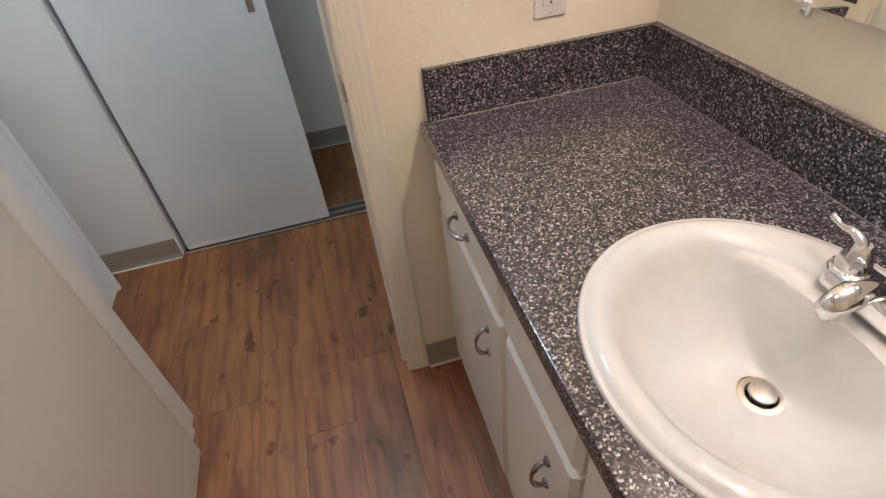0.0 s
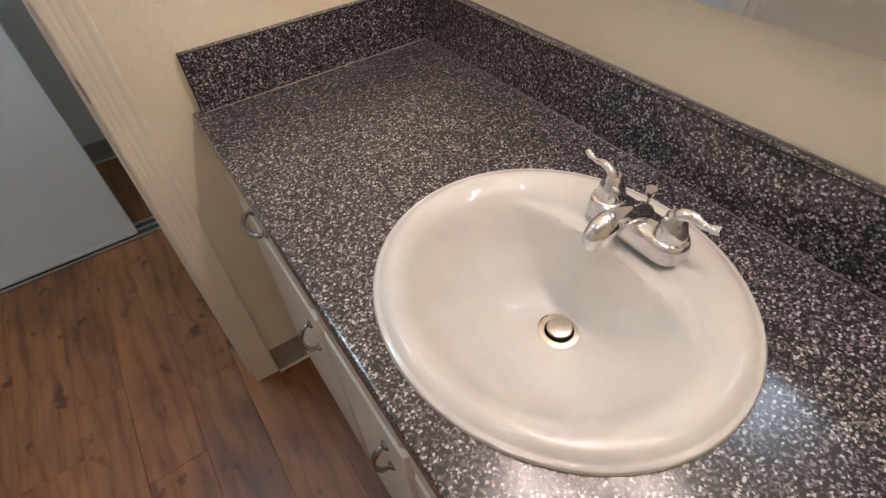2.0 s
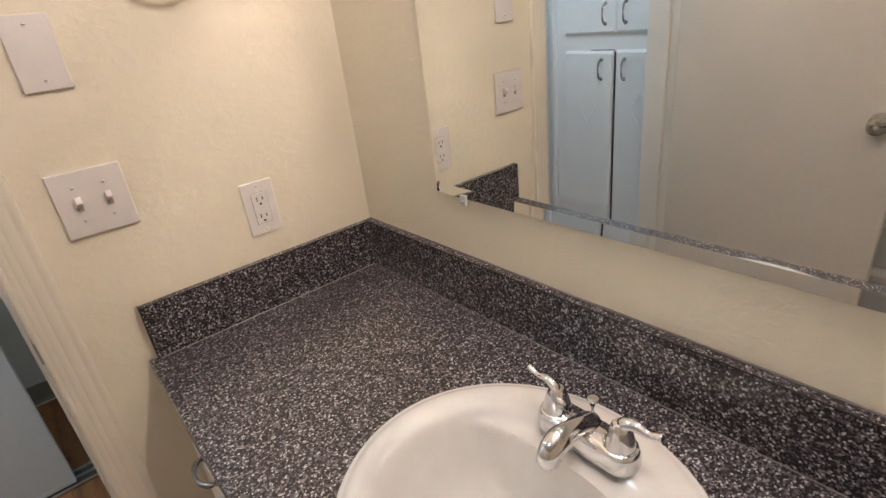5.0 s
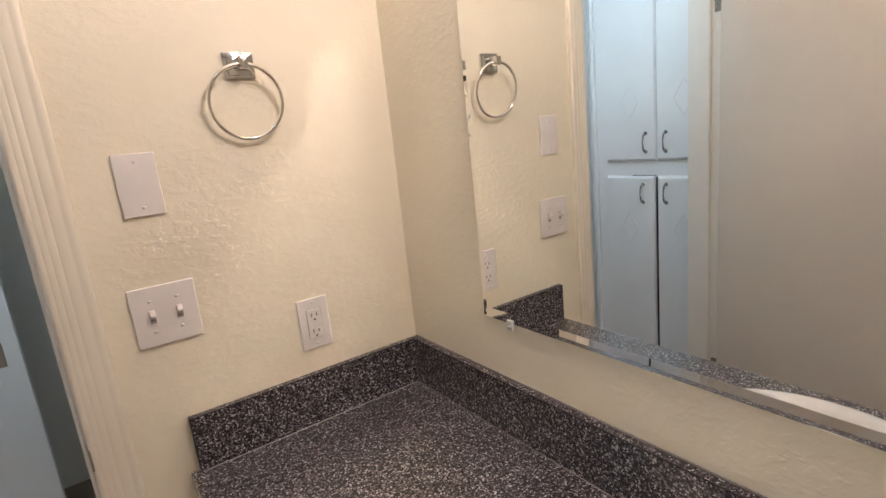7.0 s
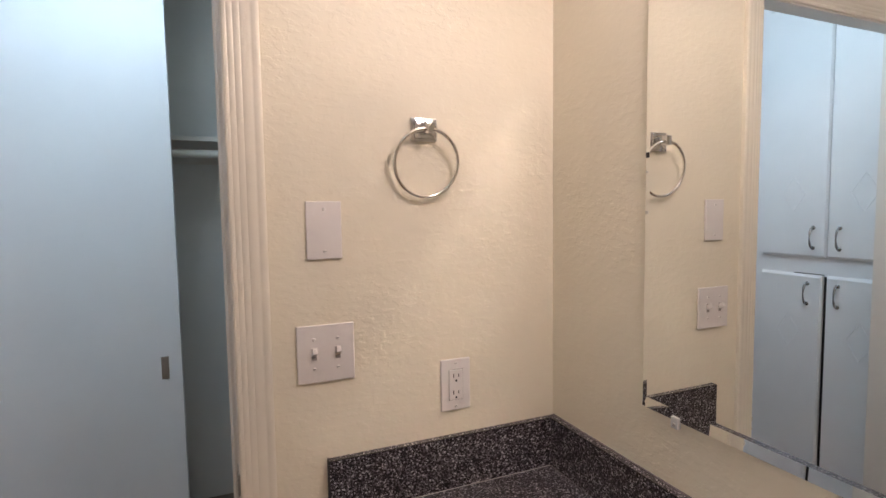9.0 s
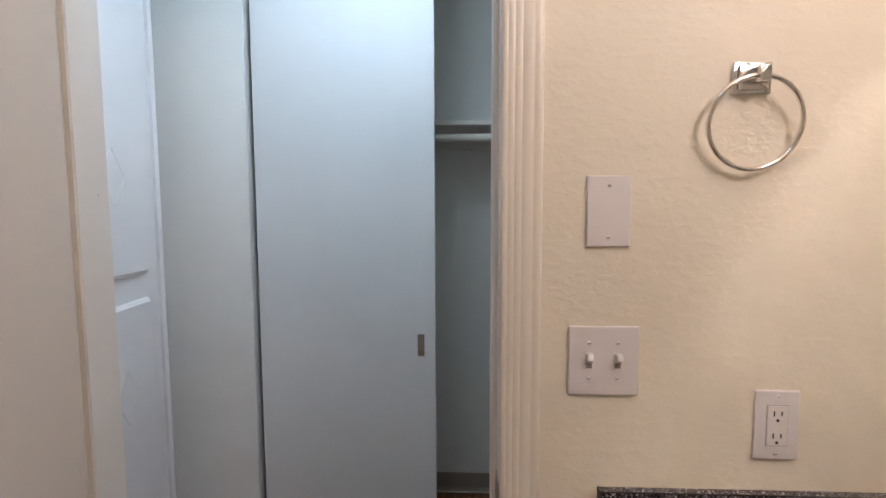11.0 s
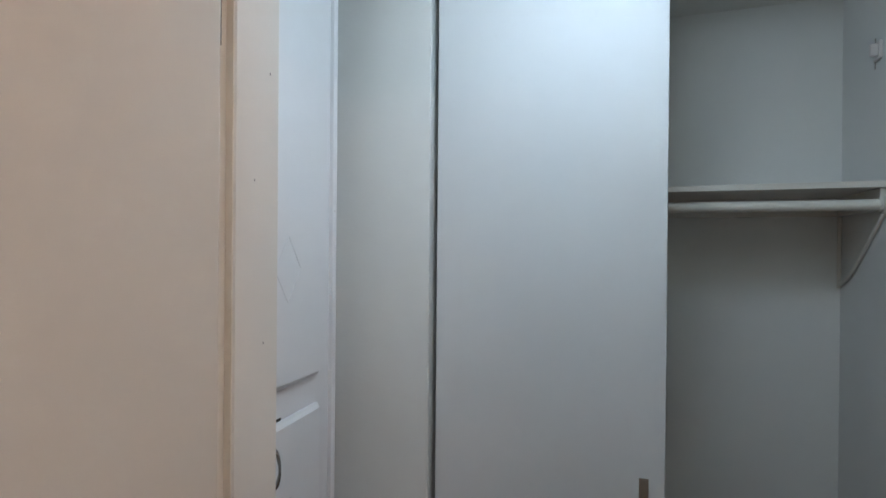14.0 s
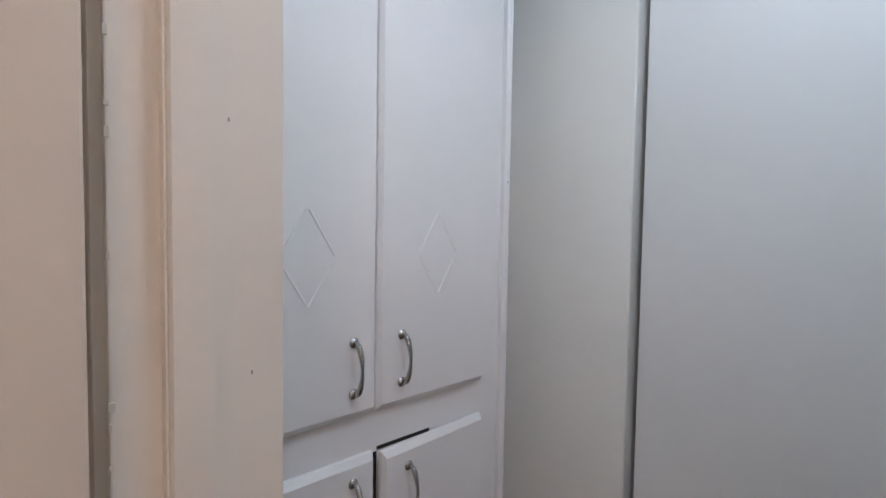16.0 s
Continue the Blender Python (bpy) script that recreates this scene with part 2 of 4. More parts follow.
def tube(bm, pts, radii, n=12, flat=1.0):
    """A swept round bar along pts, with a radius at each point."""
    pts = [Vector(p) for p in pts]
    if not hasattr(radii, "__len__"):
        radii = [radii] * len(pts)
    side, rings = None, []
    for i, p in enumerate(pts):
        d = (pts[min(i + 1, len(pts) - 1)] - pts[max(i - 1, 0)]).normalized()
        if side is None:
            side = d.orthogonal().normalized()
        side = (side - d * side.dot(d)).normalized()
        up = d.cross(side)
        rings.append([bm.verts.new(p + radii[i] * (math.cos(2 * math.pi * k / n) * side + flat * math.sin(2 * math.pi * k / n) * up)) for k in range(n)])
    for a, b in zip(rings, rings[1:]):
        for k in range(n):
            bm.faces.new((a[k], a[(k + 1) % n], b[(k + 1) % n], b[k]))
    bm.faces.new(rings[0][::-1])
    bm.faces.new(rings[-1])
    return bm


def smooth_path(ctrl, n=6):
    """Catmull-Rom points through the given ones."""
    c = [Vector(p) for p in ctrl]
    c = [c[0] * 2 - c[1]] + c + [c[-1] * 2 - c[-2]]
    out = []
    for i in range(1, len(c) - 2):
        for k in range(n):
            t = k / n
            a, b, d, e = c[i - 1], c[i], c[i + 1], c[i + 2]
            out.append(0.5 * (2 * b + (d - a) * t + (2 * a - 5 * b + 4 * d - e) * t * t + (3 * b - a - 3 * d + e) * t ** 3))
    out.append(c[-2])
    return out


def extrude(bm, profile, p0, p1, u, w):
    """A profile of (a, b) along a * u + b * w, drawn from p0 to p1."""
    p0, p1, u, w = Vector(p0), Vector(p1), Vector(u), Vector(w)
    a = [bm.verts.new(p0 + u * q[0] + w * q[1]) for q in profile]
    b = [bm.verts.new(p1 + u * q[0] + w * q[1]) for q in profile]
    for k in range(len(a)):
        j = (k + 1) % len(a)
        bm.faces.new((a[k], a[j], b[j], b[k]))
    bm.faces.new(a[::-1])
    bm.faces.new(b)
    return bm


def mesh_of(name, bm, material, smooth=False):
    bmesh.ops.recalc_face_normals(bm, faces=bm.faces)
    me = bpy.data.meshes.new(name)
    bm.to_mesh(me)
    bm.free()
    me.materials.append(material)
    if smooth:
        for p in me.polygons:
            p.use_smooth = True
        me.set_sharp_from_angle(angle=radians(38))
    return me


def under(ob, parent):
    ob.parent = parent
    ob.matrix_parent_inverse = parent.matrix_world.inverted() if parent.type == "EMPTY" else parent.matrix_basis.inverted()
    return ob


def part(name, bm, material, parent, label="", smooth=False):
    ob = new(name, mesh_of(name, bm, material, smooth))
    under(ob, parent)
    return tagged(ob, label)


def solid(name, bm, material, label, category, kind="", smooth=False, group=""):
    return tagged(new(name, mesh_of(name, bm, material, smooth)), label, category, group, kind)


def base_at(name, x, y, z, label, category, kind="", group=""):
    e = new(name)
    e.matrix_world = e.matrix_basis = Matrix.Translation((x, y, z))
    e.empty_display_size = 0.05
    return tagged(e, label, category, group, kind)


def bm_box(*a, **k):
    return box(bmesh.new(), *a, **k)


# ---- plan, in metres ----
TOP = 2.51            # ceiling
JR, JL = -0.722, -1.426   # door jamb faces
LY0, LY1 = -0.070, 0.058  # wall left of the doorway
HEAD = 2.09
CF = 0.940            # closet front wall
CB = 1.67             # closet back wall
CE = -0.27            # closet end wall

# ---- structure ----
solid("wall_east", bm_box(0, 0.12, -3.4, 0, 0, TOP), WALL, "cream textured wall behind the vanity", "wall", "structure")
solid("wall_north", bm_box(JR + 0.019, 0.6, 0, 0.097, 0, TOP), WALL, "cream textured wall with switches and towel ring", "wall", "structure")
solid("wall_north_beside_door", bm_box(-2.1, JL - 0.018 - 0.001, LY0, LY1, 0, TOP), WALL, "cream textured wall beside the doorway", "wall", "structure")
solid("wall_over_door", bm_box(JL - 0.018, JR + 0.018, 0, 0.058, HEAD + 0.02, TOP), WALL, "cream wall above the doorway", "wall", "structure")
solid("wall_west", bm_box(-2.22, -2.1, -3.4, 0.95, 0, TOP), WALL, "cream wall across the bathroom", "wall", "structure")
# never in view; its distance is chosen to brighten what the chrome reflects
solid("wall_south", bm_box(-2.22, 0.12, -2.62, -2.5, 0, TOP), WALL, "unseen cream wall behind the camera, set near to brighten reflections", "wall", "structure")
solid("wall_hall_west", bm_box(-2.0, -1.92, LY1, CF, 0, TOP), HALL_WALL, "white textured wall beside the linen cabinet", "wall", "structure")
solid("wall_hall_east", bm_box(0.6, 0.72, 0, 1.7, 0, TOP), HALL_WALL, "white wall closing the hall", "wall", "structure")
solid("wall_closet_front", bm_box(-2.0, -1.548, CF, CF + 0.1, 0, TOP, 0.006, 3), HALL_WALL, "white textured wall beside the closet", "wall", "structure")
solid("wall_closet_front_far", bm_box(CE + 0.03, 0.6, CF, CF + 0.1, 0, TOP), HALL_WALL, "white wall past the closet", "wall", "structure")
solid("wall_closet_west", bm_box(-2.0, -1.9, CF + 0.1, CB, 0, TOP), HALL_WALL, "white closet end wall", "wall", "structure")
solid("wall_closet_back", bm_box(-2.0, 0.6, CB, CB + 0.1, 0, TOP), HALL_WALL, "white closet back wall", "wall", "structure")
solid("wall_closet_east", bm_box(CE, CE + 0.1, CF + 0.101, CB, 0, TOP), HALL_WALL, "white closet end wall with a shelf bracket", "wall", "structure")
solid("ceiling", bm_box(-2.22, 0.72, -3.52, CB + 0.1, TOP, TOP + 0.08), CEIL, "plain white textured ceiling", "ceiling", "structure")
FLOOR = solid("floor", bm_box(-2.22, 0.72, -3.52, CB + 0.1, -0.08, -0.004), SUB, "brown wood-look vinyl plank floor", "floor", "structure")


# ---- door frame ----
def jamb(x, sign, y0, y1, name, label):
    """A jamb board with its stop; sign: the way that its face looks."""
    e = base_at(name, x, y0, 0, label, "trim", "structure")
    part("jamb_board", bm_box(min(x, x - sign * 0.018), max(x, x - sign * 0.018), y0, y1, 0, HEAD, 0.0015), TRIM, e)
    s0 = y0 + 0.034
    bm = bmesh.new()
    extrude(bm, ((0, 0), (0.006, 0), (0.011, 0.004), (0.011, 0.034), (0, 0.034)), (x, s0, 0.004), (x, s0, HEAD - 0.002), (sign, 0, 0), (0, 1, 0))
    part("door_stop", bm, TRIM, e)
    return e


jr = jamb(JR, -1, 0.0, 0.097, "trim_jamb_latch", "cream painted latch-side door jamb with a strike plate")
jl = jamb(JL, 1, LY0, LY1, "trim_jamb_hinge", "cream painted hinge-side door jamb with chipped paint")
part("yellowed_edge", bm_box(JL + 0.0004, JL + 0.0104, LY0 + 0.0326, LY0 + 0.0345, 0.01, HEAD - 0.003, 0.0006), AGED, jl, "yellowed old paint along the door stop")
part("strike_plate", bm_box(JR - 0.0022, JR, 0.006, 0.034, 0.945, 1.000, 0.001), STEEL, jr, "worn steel strike plate")
part("strike_lip", bm_box(JR - 0.0020, JR + 0.0022, -0.0040, 0.0006, 0.951, 0.994, 0.0016), STEEL, jr, "curved steel lip of the strike plate")
part("strike_hole", bm_box(JR - 0.0026, JR - 0.002, 0.013, 0.026, 0.957, 0.987), SLOT, jr, "dark latch hole")
solid("trim_head_jamb", bm_box(JL, JR, 0.0, 0.058, HEAD, HEAD + 0.018, 0.0015), TRIM, "cream painted head jamb", "trim", "structure")

# a square inner edge, two narrow reeds, a broad flat and an outer bead
CASING = ((0.0, 0.0), (0.0, 0.0078), (0.0012, 0.0090), (0.0055, 0.0096), (0.0085, 0.0095), (0.0097, 0.0089), (0.0110, 0.0095), (0.0150, 0.0101), (0.0190, 0.0099), (0.0203, 0.0093), (0.0216, 0.0099),
          (0.0260, 0.0106), (0.0310, 0.0105), (0.0325, 0.0099), (0.0340, 0.0105), (0.0410, 0.0112), (0.0490, 0.0113), (0.0510, 0.0108), (0.0530, 0.0114), (0.0590, 0.0122), (0.0635, 0.0119), (0.0660, 0.0098), (0.0665, 0.0))
bm = extrude(bmesh.new(), CASING, (JR + 0.0025, 0, 0.003), (JR + 0.0025, 0, HEAD + 0.06), (1, 0, 0), (0, -1, 0))
solid("trim_casing_latch", bm, CASEP, "cream fluted door casing with yellowed edge", "trim", "structure", True)
bm = extrude(bmesh.new(), CASING, (JL - 0.0075, LY0, 0.003), (JL - 0.0075, LY0, HEAD + 0.06), (-1, 0, 0), (0, -1, 0))
solid("trim_casing_hinge", bm, TRIM, "cream fluted door casing behind the open door", "trim", "structure", True)
bm = extrude(bmesh.new(), CASING, (JL, 0, HEAD + 0.005), (JR + 0.001, 0, HEAD + 0.005), (0, 0, 1), (0, -1, 0))
solid("trim_casing_head", bm, CASEP, "cream fluted casing over the doorway", "trim", "structure", True)

# ---- the open bathroom door ----
DX0, DX1, DY0, DY1 = -1.421, -1.386, -0.804, -0.088
door = base_at("door_1", JL, DY1, 0, "flat beige painted bathroom door standing open", "door", "structure")
slab = part("door_panel", bm_box(DX0, DX1, DY0, DY1, 0.012, 2.08, 0.002), DOORP, door)
knob = part("door_handle", lathe(bmesh.new(), ((0, 0), (0.031, 0), (0.033, 0.003), (0.030, 0.008), (0.014, 0.012), (0.012, 0.026), (0.019, 0.032), (0.026, 0.040),
                                              (0.0275, 0.048), (0.024, 0.056), (0.014, 0.060), (0, 0.0605)), pose(DX1, DY0 + 0.064, 0.995, 0, 90, 0)), KNOBM, slab, "round satin nickel privacy knob", True)
part("door_latch_button", lathe(bmesh.new(), ((0.0, 0.0635), (0.006, 0.063), (0.007, 0.060)), pose(DX1, DY0 + 0.064, 0.995, 0, 90, 0), 16), STEEL, slab, "lock button", True)
for zz in (1.834, 0.358):
    h = part("hinge", bm_box(JL, JL + 0.0022, LY0 - 0.001, LY0 + 0.024, zz, zz + 0.089, 0.0008), HINGE, door, "worn brown steel hinge")
    bm = bmesh.new()
    tube(bm, [(JL + 0.002, (LY0 + DY1) / 2 + 0.002, zz), (JL + 0.002, (LY0 + DY1) / 2 + 0.002, zz + 0.089)], 0.0055, 12)
    part("hinge_pin", bm, STEEL, door, "", True)
    for dz in (0.018, 0.045, 0.071):
        part("screw", lathe(bmesh.new(), ((0, 0.001), (0.003, 0.0008), (0.0036, 0)), pose(JL + 0.0022, LY0 + 0.018, zz + dz, 0, 90, 0), 10), STEEL, door)


# ---- vinyl cove base ----
def cove(p0, p1, out, name, label):
    e = base_at(name, *p0, label, "baseboard", "structure")
    prof = ((0, 0.006), (0.012, 0.004), (0.0125, 0.008), (0.007, 0.016), (0.0035, 0.028), (0.0032, 0.094), (0.0015, 0.098), (0, 0.098))
    part("cove", extrude(bmesh.new(), prof, p0, p1, out, (0, 0, 1)), COVE, e, "", True)
    part("caulk_line", extrude(bmesh.new(), ((0, 0.0), (0.019, 0.0), (0.016, 0.004), (0, 0.0055)), p0, p1, out, (0, 0, 1)), CAULK, e, "white caulk bead along the floor")
    return e


cove((JR + 0.070, 0, 0), (-0.545, 0, 0), (0, -1, 0), "baseboard_vanity", "short taupe vinyl base between casing and vanity")
cove((-1.92, CF, 0), (-1.556, CF, 0), (0, -1, 0), "baseboard_closet", "taupe vinyl base beside the closet door")
cove((-1.9, CB, 0), (CE, CB, 0), (0, -1, 0), "baseboard_closet_back", "taupe vinyl base inside the closet")
cove((CE, CB, 0), (CE, CF + 0.1, 0), (-1, 0, 0), "baseboard_closet_end", "taupe vinyl base on the closet end wall")
cove((-2.1, -2.5, 0), (-2.1, -1.61, 0), (1, 0, 0), "baseboard_west", "taupe vinyl base across the bathroom")


# ---- vanity ----
def bow_pull(p, along, out, length=0.076):
    """A bow-shaped cabinet pull, centred at p on its front."""
    p, a, o = Vector(p), Vector(along).normalized(), Vector(out).normalized()
    h = length / 2
    bm = bmesh.new()
    ctrl = [p - a * h + o * 0.002, p - a * h + o * 0.010, p - a * (h * 0.82) + o * 0.019, p - a * (h * 0.40) + o * 0.026, p + o * 0.028,
            p + a * (h * 0.40) + o * 0.026, p + a * (h * 0.82) + o * 0.019, p + a * h + o * 0.010, p + a * h + o * 0.002]
    pts = smooth_path(ctrl, 4)
    n = len(pts) - 1
    tube(bm, pts, [0.0032 + 0.0022 * abs(math.sin(2 * math.pi * i / n)) ** 2 for i in range(n + 1)], 10)
    turn = o.to_track_quat("Z", "Y").to_matrix().to_4x4()
    for s in (-1, 1):
        lathe(bm, ((0, 0), (0.0098, 0), (0.0101, 0.002), (0.0080, 0.0042), (0.0072, 0.0050), (0.0050, 0.0066), (0, 0.0072)), Matrix.Translation(p + a * h * s) @ turn, 14)
    return bm


CT = 0.873      # counter top
FX = -0.542     # face frame
vanity = base_at("vanity_cabinet", -0.27, -0.8, 0, "cream painted wooden vanity cabinet under the counter", "cabinet")
body = bm_box(FX, FX + 0.019, -1.60, -0.003, 0.0, CT - 0.038, 0.001)
for ya, yb in ((-0.022, -0.003), (-0.50, -0.481), (-1.08, -1.061), (-1.60, -1.581)):
    box(body, FX + 0.019, -0.003, ya, yb, 0.0, CT - 0.038)
box(body, FX + 0.019, -0.003, -1.58, -0.023, 0.08, 0.098)
part("body", body, VANITY, vanity)


def lipped_front(y0, y1, z0, z1, name, label=""):
    """A lipped drawer or door front with a routed edge."""
    bm = bmesh.new()
    g, d = 0.011, 0.018
    pts = []
    for x, i in ((FX - 0.001, 0.0), (FX - 0.008, 0.0), (FX - d, g)):
        pts.append([bm.verts.new((x, yy, zz)) for yy, zz in ((y0 + i, z0 + i), (y1 - i, z0 + i), (y1 - i, z1 - i), (y0 + i, z1 - i))])
    for a, b in zip(pts, pts[1:]):
        for k in range(4):
            bm.faces.new((a[k], a[(k + 1) % 4], b[(k + 1) % 4], b[k]))
    bm.faces.new(pts[0][::-1])
    bm.faces.new(pts[-1])
    return part(name, bm, VANITY, vanity, label)


drawer_z, door_z = (0.703, 0.834), (0.095, 0.688)
for k, (ya, yb) in enumerate(((-0.484, -0.048), (-0.777, -0.500), (-1.066, -0.789), (-1.52, -1.082))):
    dr = lipped_front(ya, yb, *drawer_z, "drawer_front")
    if k in (0, 3):
        part("pull", bow_pull((FX - 0.018, (ya + yb) / 2, 0.760), (0, 1, 0), (-1, 0, 0)), PULLM, dr, "satin nickel bow pull", True)
    do = lipped_front(ya, yb, *door_z, "cabinet_door")
    yp = ya + 0.078 if k in (0, 1) else yb - 0.045
    part("pull", bow_pull((FX - 0.018, yp, 0.560), (0, 0, 1), (-1, 0, 0)), PULLM, do, "satin nickel bow pull", True)

# black strips laid on the frame as the shade between neighbouring fronts
for yy in (-0.492, -1.074):
    part("gap", bm_box(FX - 0.0012, FX + 0.001, yy - 0.004, yy + 0.004, 0.10, CT - 0.042), SLOT, vanity, "black strip for the shade between the cabinet fronts")
SX, SY, SA, SB = -0.308, -0.770, 0.226, 0.250   # basin centre and half widths
CX = -0.569                                     # counter front
counter = base_at("countertop", -0.28, -0.8, CT, "dark speckled laminate countertop with backsplash", "countertop")
bm = bmesh.new()
outer = [bm.verts.new((x, y, CT)) for x, y in ((CX + 0.006, -1.62), (-0.019, -1.62), (-0.019, -0.019), (CX + 0.006, -0.019))]
inner = [bm.verts.new((SX + (SA - 0.02) * math.cos(2 * math.pi * k / 64), SY + (SB - 0.02) * math.sin(2 * math.pi * k / 64), CT)) for k in range(64)]
edges = [bm.edges.new((r[k], r[(k + 1) % len(r)])) for r in (outer, inner) for k in range(len(r))]
bmesh.ops.triangle_fill(bm, use_beauty=True, edges=edges)
for r in (inner,):
    low = [bm.verts.new(v.co - Vector((0, 0, 0.038))) for v in r]
    for k in range(64):
        bm.faces.new((r[k], r[(k + 1) % 64], low[(k + 1) % 64], low[k]))
part("top", bm, LAM, counter)
edge_prof = ((0.0, 0.0), (0.0, -0.036), (-0.006, -0.036), (-0.008, -0.034), (-0.008, -0.004), (-0.0065, -0.001), (-0.004, 0.0))
part("front_edge", extrude(bmesh.new(), edge_prof, (CX + 0.006, -1.62, CT), (CX + 0.006, -0.004, CT), (1, 0, 0), (0, 0, 1)), LAM, counter, "dark laminate front edge", True)
part("underside", bm_box(CX + 0.008, CX + 0.03, -1.62, -0.004, CT - 0.036, CT - 0.004), LAM_EDGE, counter)
ST = 0.991
part("backsplash", bm_box(-0.020, -0.0005, -1.62, -0.021, CT - 0.01, ST, 0.0015), LAM, counter, "dark speckled backsplash under the mirror")
part("side_splash", bm_box(-0.552, -0.0005, -0.020, -0.0005, CT - 0.01, ST, 0.0015), LAM, counter, "dark speckled side splash on the switch wall")
part("seam", bm_box(-0.549, -0.021, -0.0214, -0.0195, CT, CT + 0.0016, 0.0006), SEAM, counter, "glossy caulk seam along the side splash, lightened for its glint")
part("back_seam", bm_box(-0.0216, -0.0195, -1.62, -0.0225, CT, CT + 0.0014, 0.0006), SEAL, counter, "grey seam along the backsplash")
for name, a in (("splash_cap", (-0.0196, -0.004, -1.62, -0.004)), ("side_splash_cap", (-0.5505, -0.0206, -0.0196, -0.004))):
    part(name, bm_box(*a, ST, ST + 0.0012, 0.0004), LAM, counter, "speckled top of the splash")
part("splash_line", bm_box(-0.0208, -0.0186, -1.62, -0.0190, ST - 0.0005, ST + 0.0016, 0.0006), LAM_EDGE, counter, "dark seam along the splash edge")
part("side_splash_line", bm_box(-0.5520, -0.0210, -0.0208, -0.0186, ST - 0.0005, ST + 0.0016, 0.0006), LAM_EDGE, counter, "dark seam along the splash edge")
part("side_splash_end", bm_box(-0.5532, -0.5512, -0.0208, -0.0008, CT + 0.001, ST + 0.001, 0.0006), LAM_EDGE, counter, "dark seam down the splash end")
part("wall_sealant", bm_box(-0.0050, -0.0006, -1.62, -0.0060, ST + 0.0002, ST + 0.0034, 0.0012), SEAL, counter, "sealant between splash and wall")

# ---- basin ----
def basin():
    e = base_at("sink", SX, SY, CT, "oval white porcelain drop-in sink", "sink")
    bm = bmesh.new()
    # (share of outer half width towards the bowl, height, blend from rim centre to bowl centre)
    rings = ((1.0, 0.000, 0.0), (1.0, 0.0032, 0.0), (0.995, 0.0052, 0.0), (0.982, 0.0061, 0.0), (0.969, 0.0068, 0.0), (0.955, 0.0088, 0.0), (0.932, 0.0117, 0.02), (0.905, 0.0134, 0.08), (0.870, 0.0131, 0.20),
             (0.832, 0.0100, 0.38), (0.785, 0.0035, 0.58), (0.730, -0.0105, 0.77), (0.675, -0.027, 0.90), (0.61, -0.0445, 1.0), (0.54, -0.0605, 1.0), (0.46, -0.0755, 1.0), (0.37, -0.0895, 1.0), (0.28, -0.1005, 1.0), (0.19, -0.1085, 1.0), (0.105, -0.1115, 1.0))
    n, prev = 96, None
    bx = -0.012
    for s, z, t in smooth_path(rings, 3):
        ring = []
        for k in range(n):
            a = 2 * math.pi * k / n
            ca, sa = math.cos(a), math.sin(a)
            # the bowl keeps clear of the faucet deck
            shrink = 1 - 0.22 * t * max(0.0, ca) ** 2 * min(1.0, s / 0.6)
            x = SX + bx * t + 0.030 * max(0.0, (0.8 - s) / 0.7) ** 1.4 + SA * s * ca * shrink
            y = SB * s * sa
            # the flat rear slope below the faucet
            slope = -0.1125 + (x - SX - 0.046 + 1.1 * y * y) * 1.8
            d = slope - z
            lift = 0.5 * (d + math.sqrt(d * d + 0.006 ** 2)) if t > 0.7 and d > -0.03 and ca > -0.2 else 0.0
            ring.append(bm.verts.new((x, SY + y, CT + min(z + lift, max(z, -0.006)))))
        if prev:
            for k in range(n):
                bm.faces.new((prev[k], prev[(k + 1) % n], ring[(k + 1) % n], ring[k]))
        prev = ring
    part("bowl", bm, PORCELAIN, e, "", True)
    d = (SX + 0.018, SY - 0.006, CT - 0.112)
    part("drain_flange", lathe(bmesh.new(), ((0.0200, -0.012), (0.0200, 0.0010), (0.0215, 0.0030), (0.026, 0.0030), (0.030, 0.0016), (0.0312, -0.001)), Matrix.Translation(d), 40), DRAIN, e, "brushed drain ring", True)
    part("drain_well", lathe(bmesh.new(), ((0.0206, -0.002), (0.0206, -0.03), (0, -0.03)), Matrix.Translation(d), 32), SLOT, e, "dark drain opening")
    part("stopper", lathe(bmesh.new(), ((0.010, -0.02), (0.0160, 0.000), (0.0184, 0.003), (0.0172, 0.0055), (0.010, 0.0072), (0, 0.0077)), Matrix.Translation(Vector(d) + Vector((0.0, 0.0, 0.0055))), 32), NICKEL, e, "worn metal pop-up stopper", True)
    part("caulk_ring", lathe(bmesh.new(), ((1.004, 0.0), (1.004, 0.0025), (1.0, 0.004)), Matrix.Translation((SX, SY, CT)), 72, SA, SB), CAULK, e, "caulk bead round the rim", True)
    return e


basin()


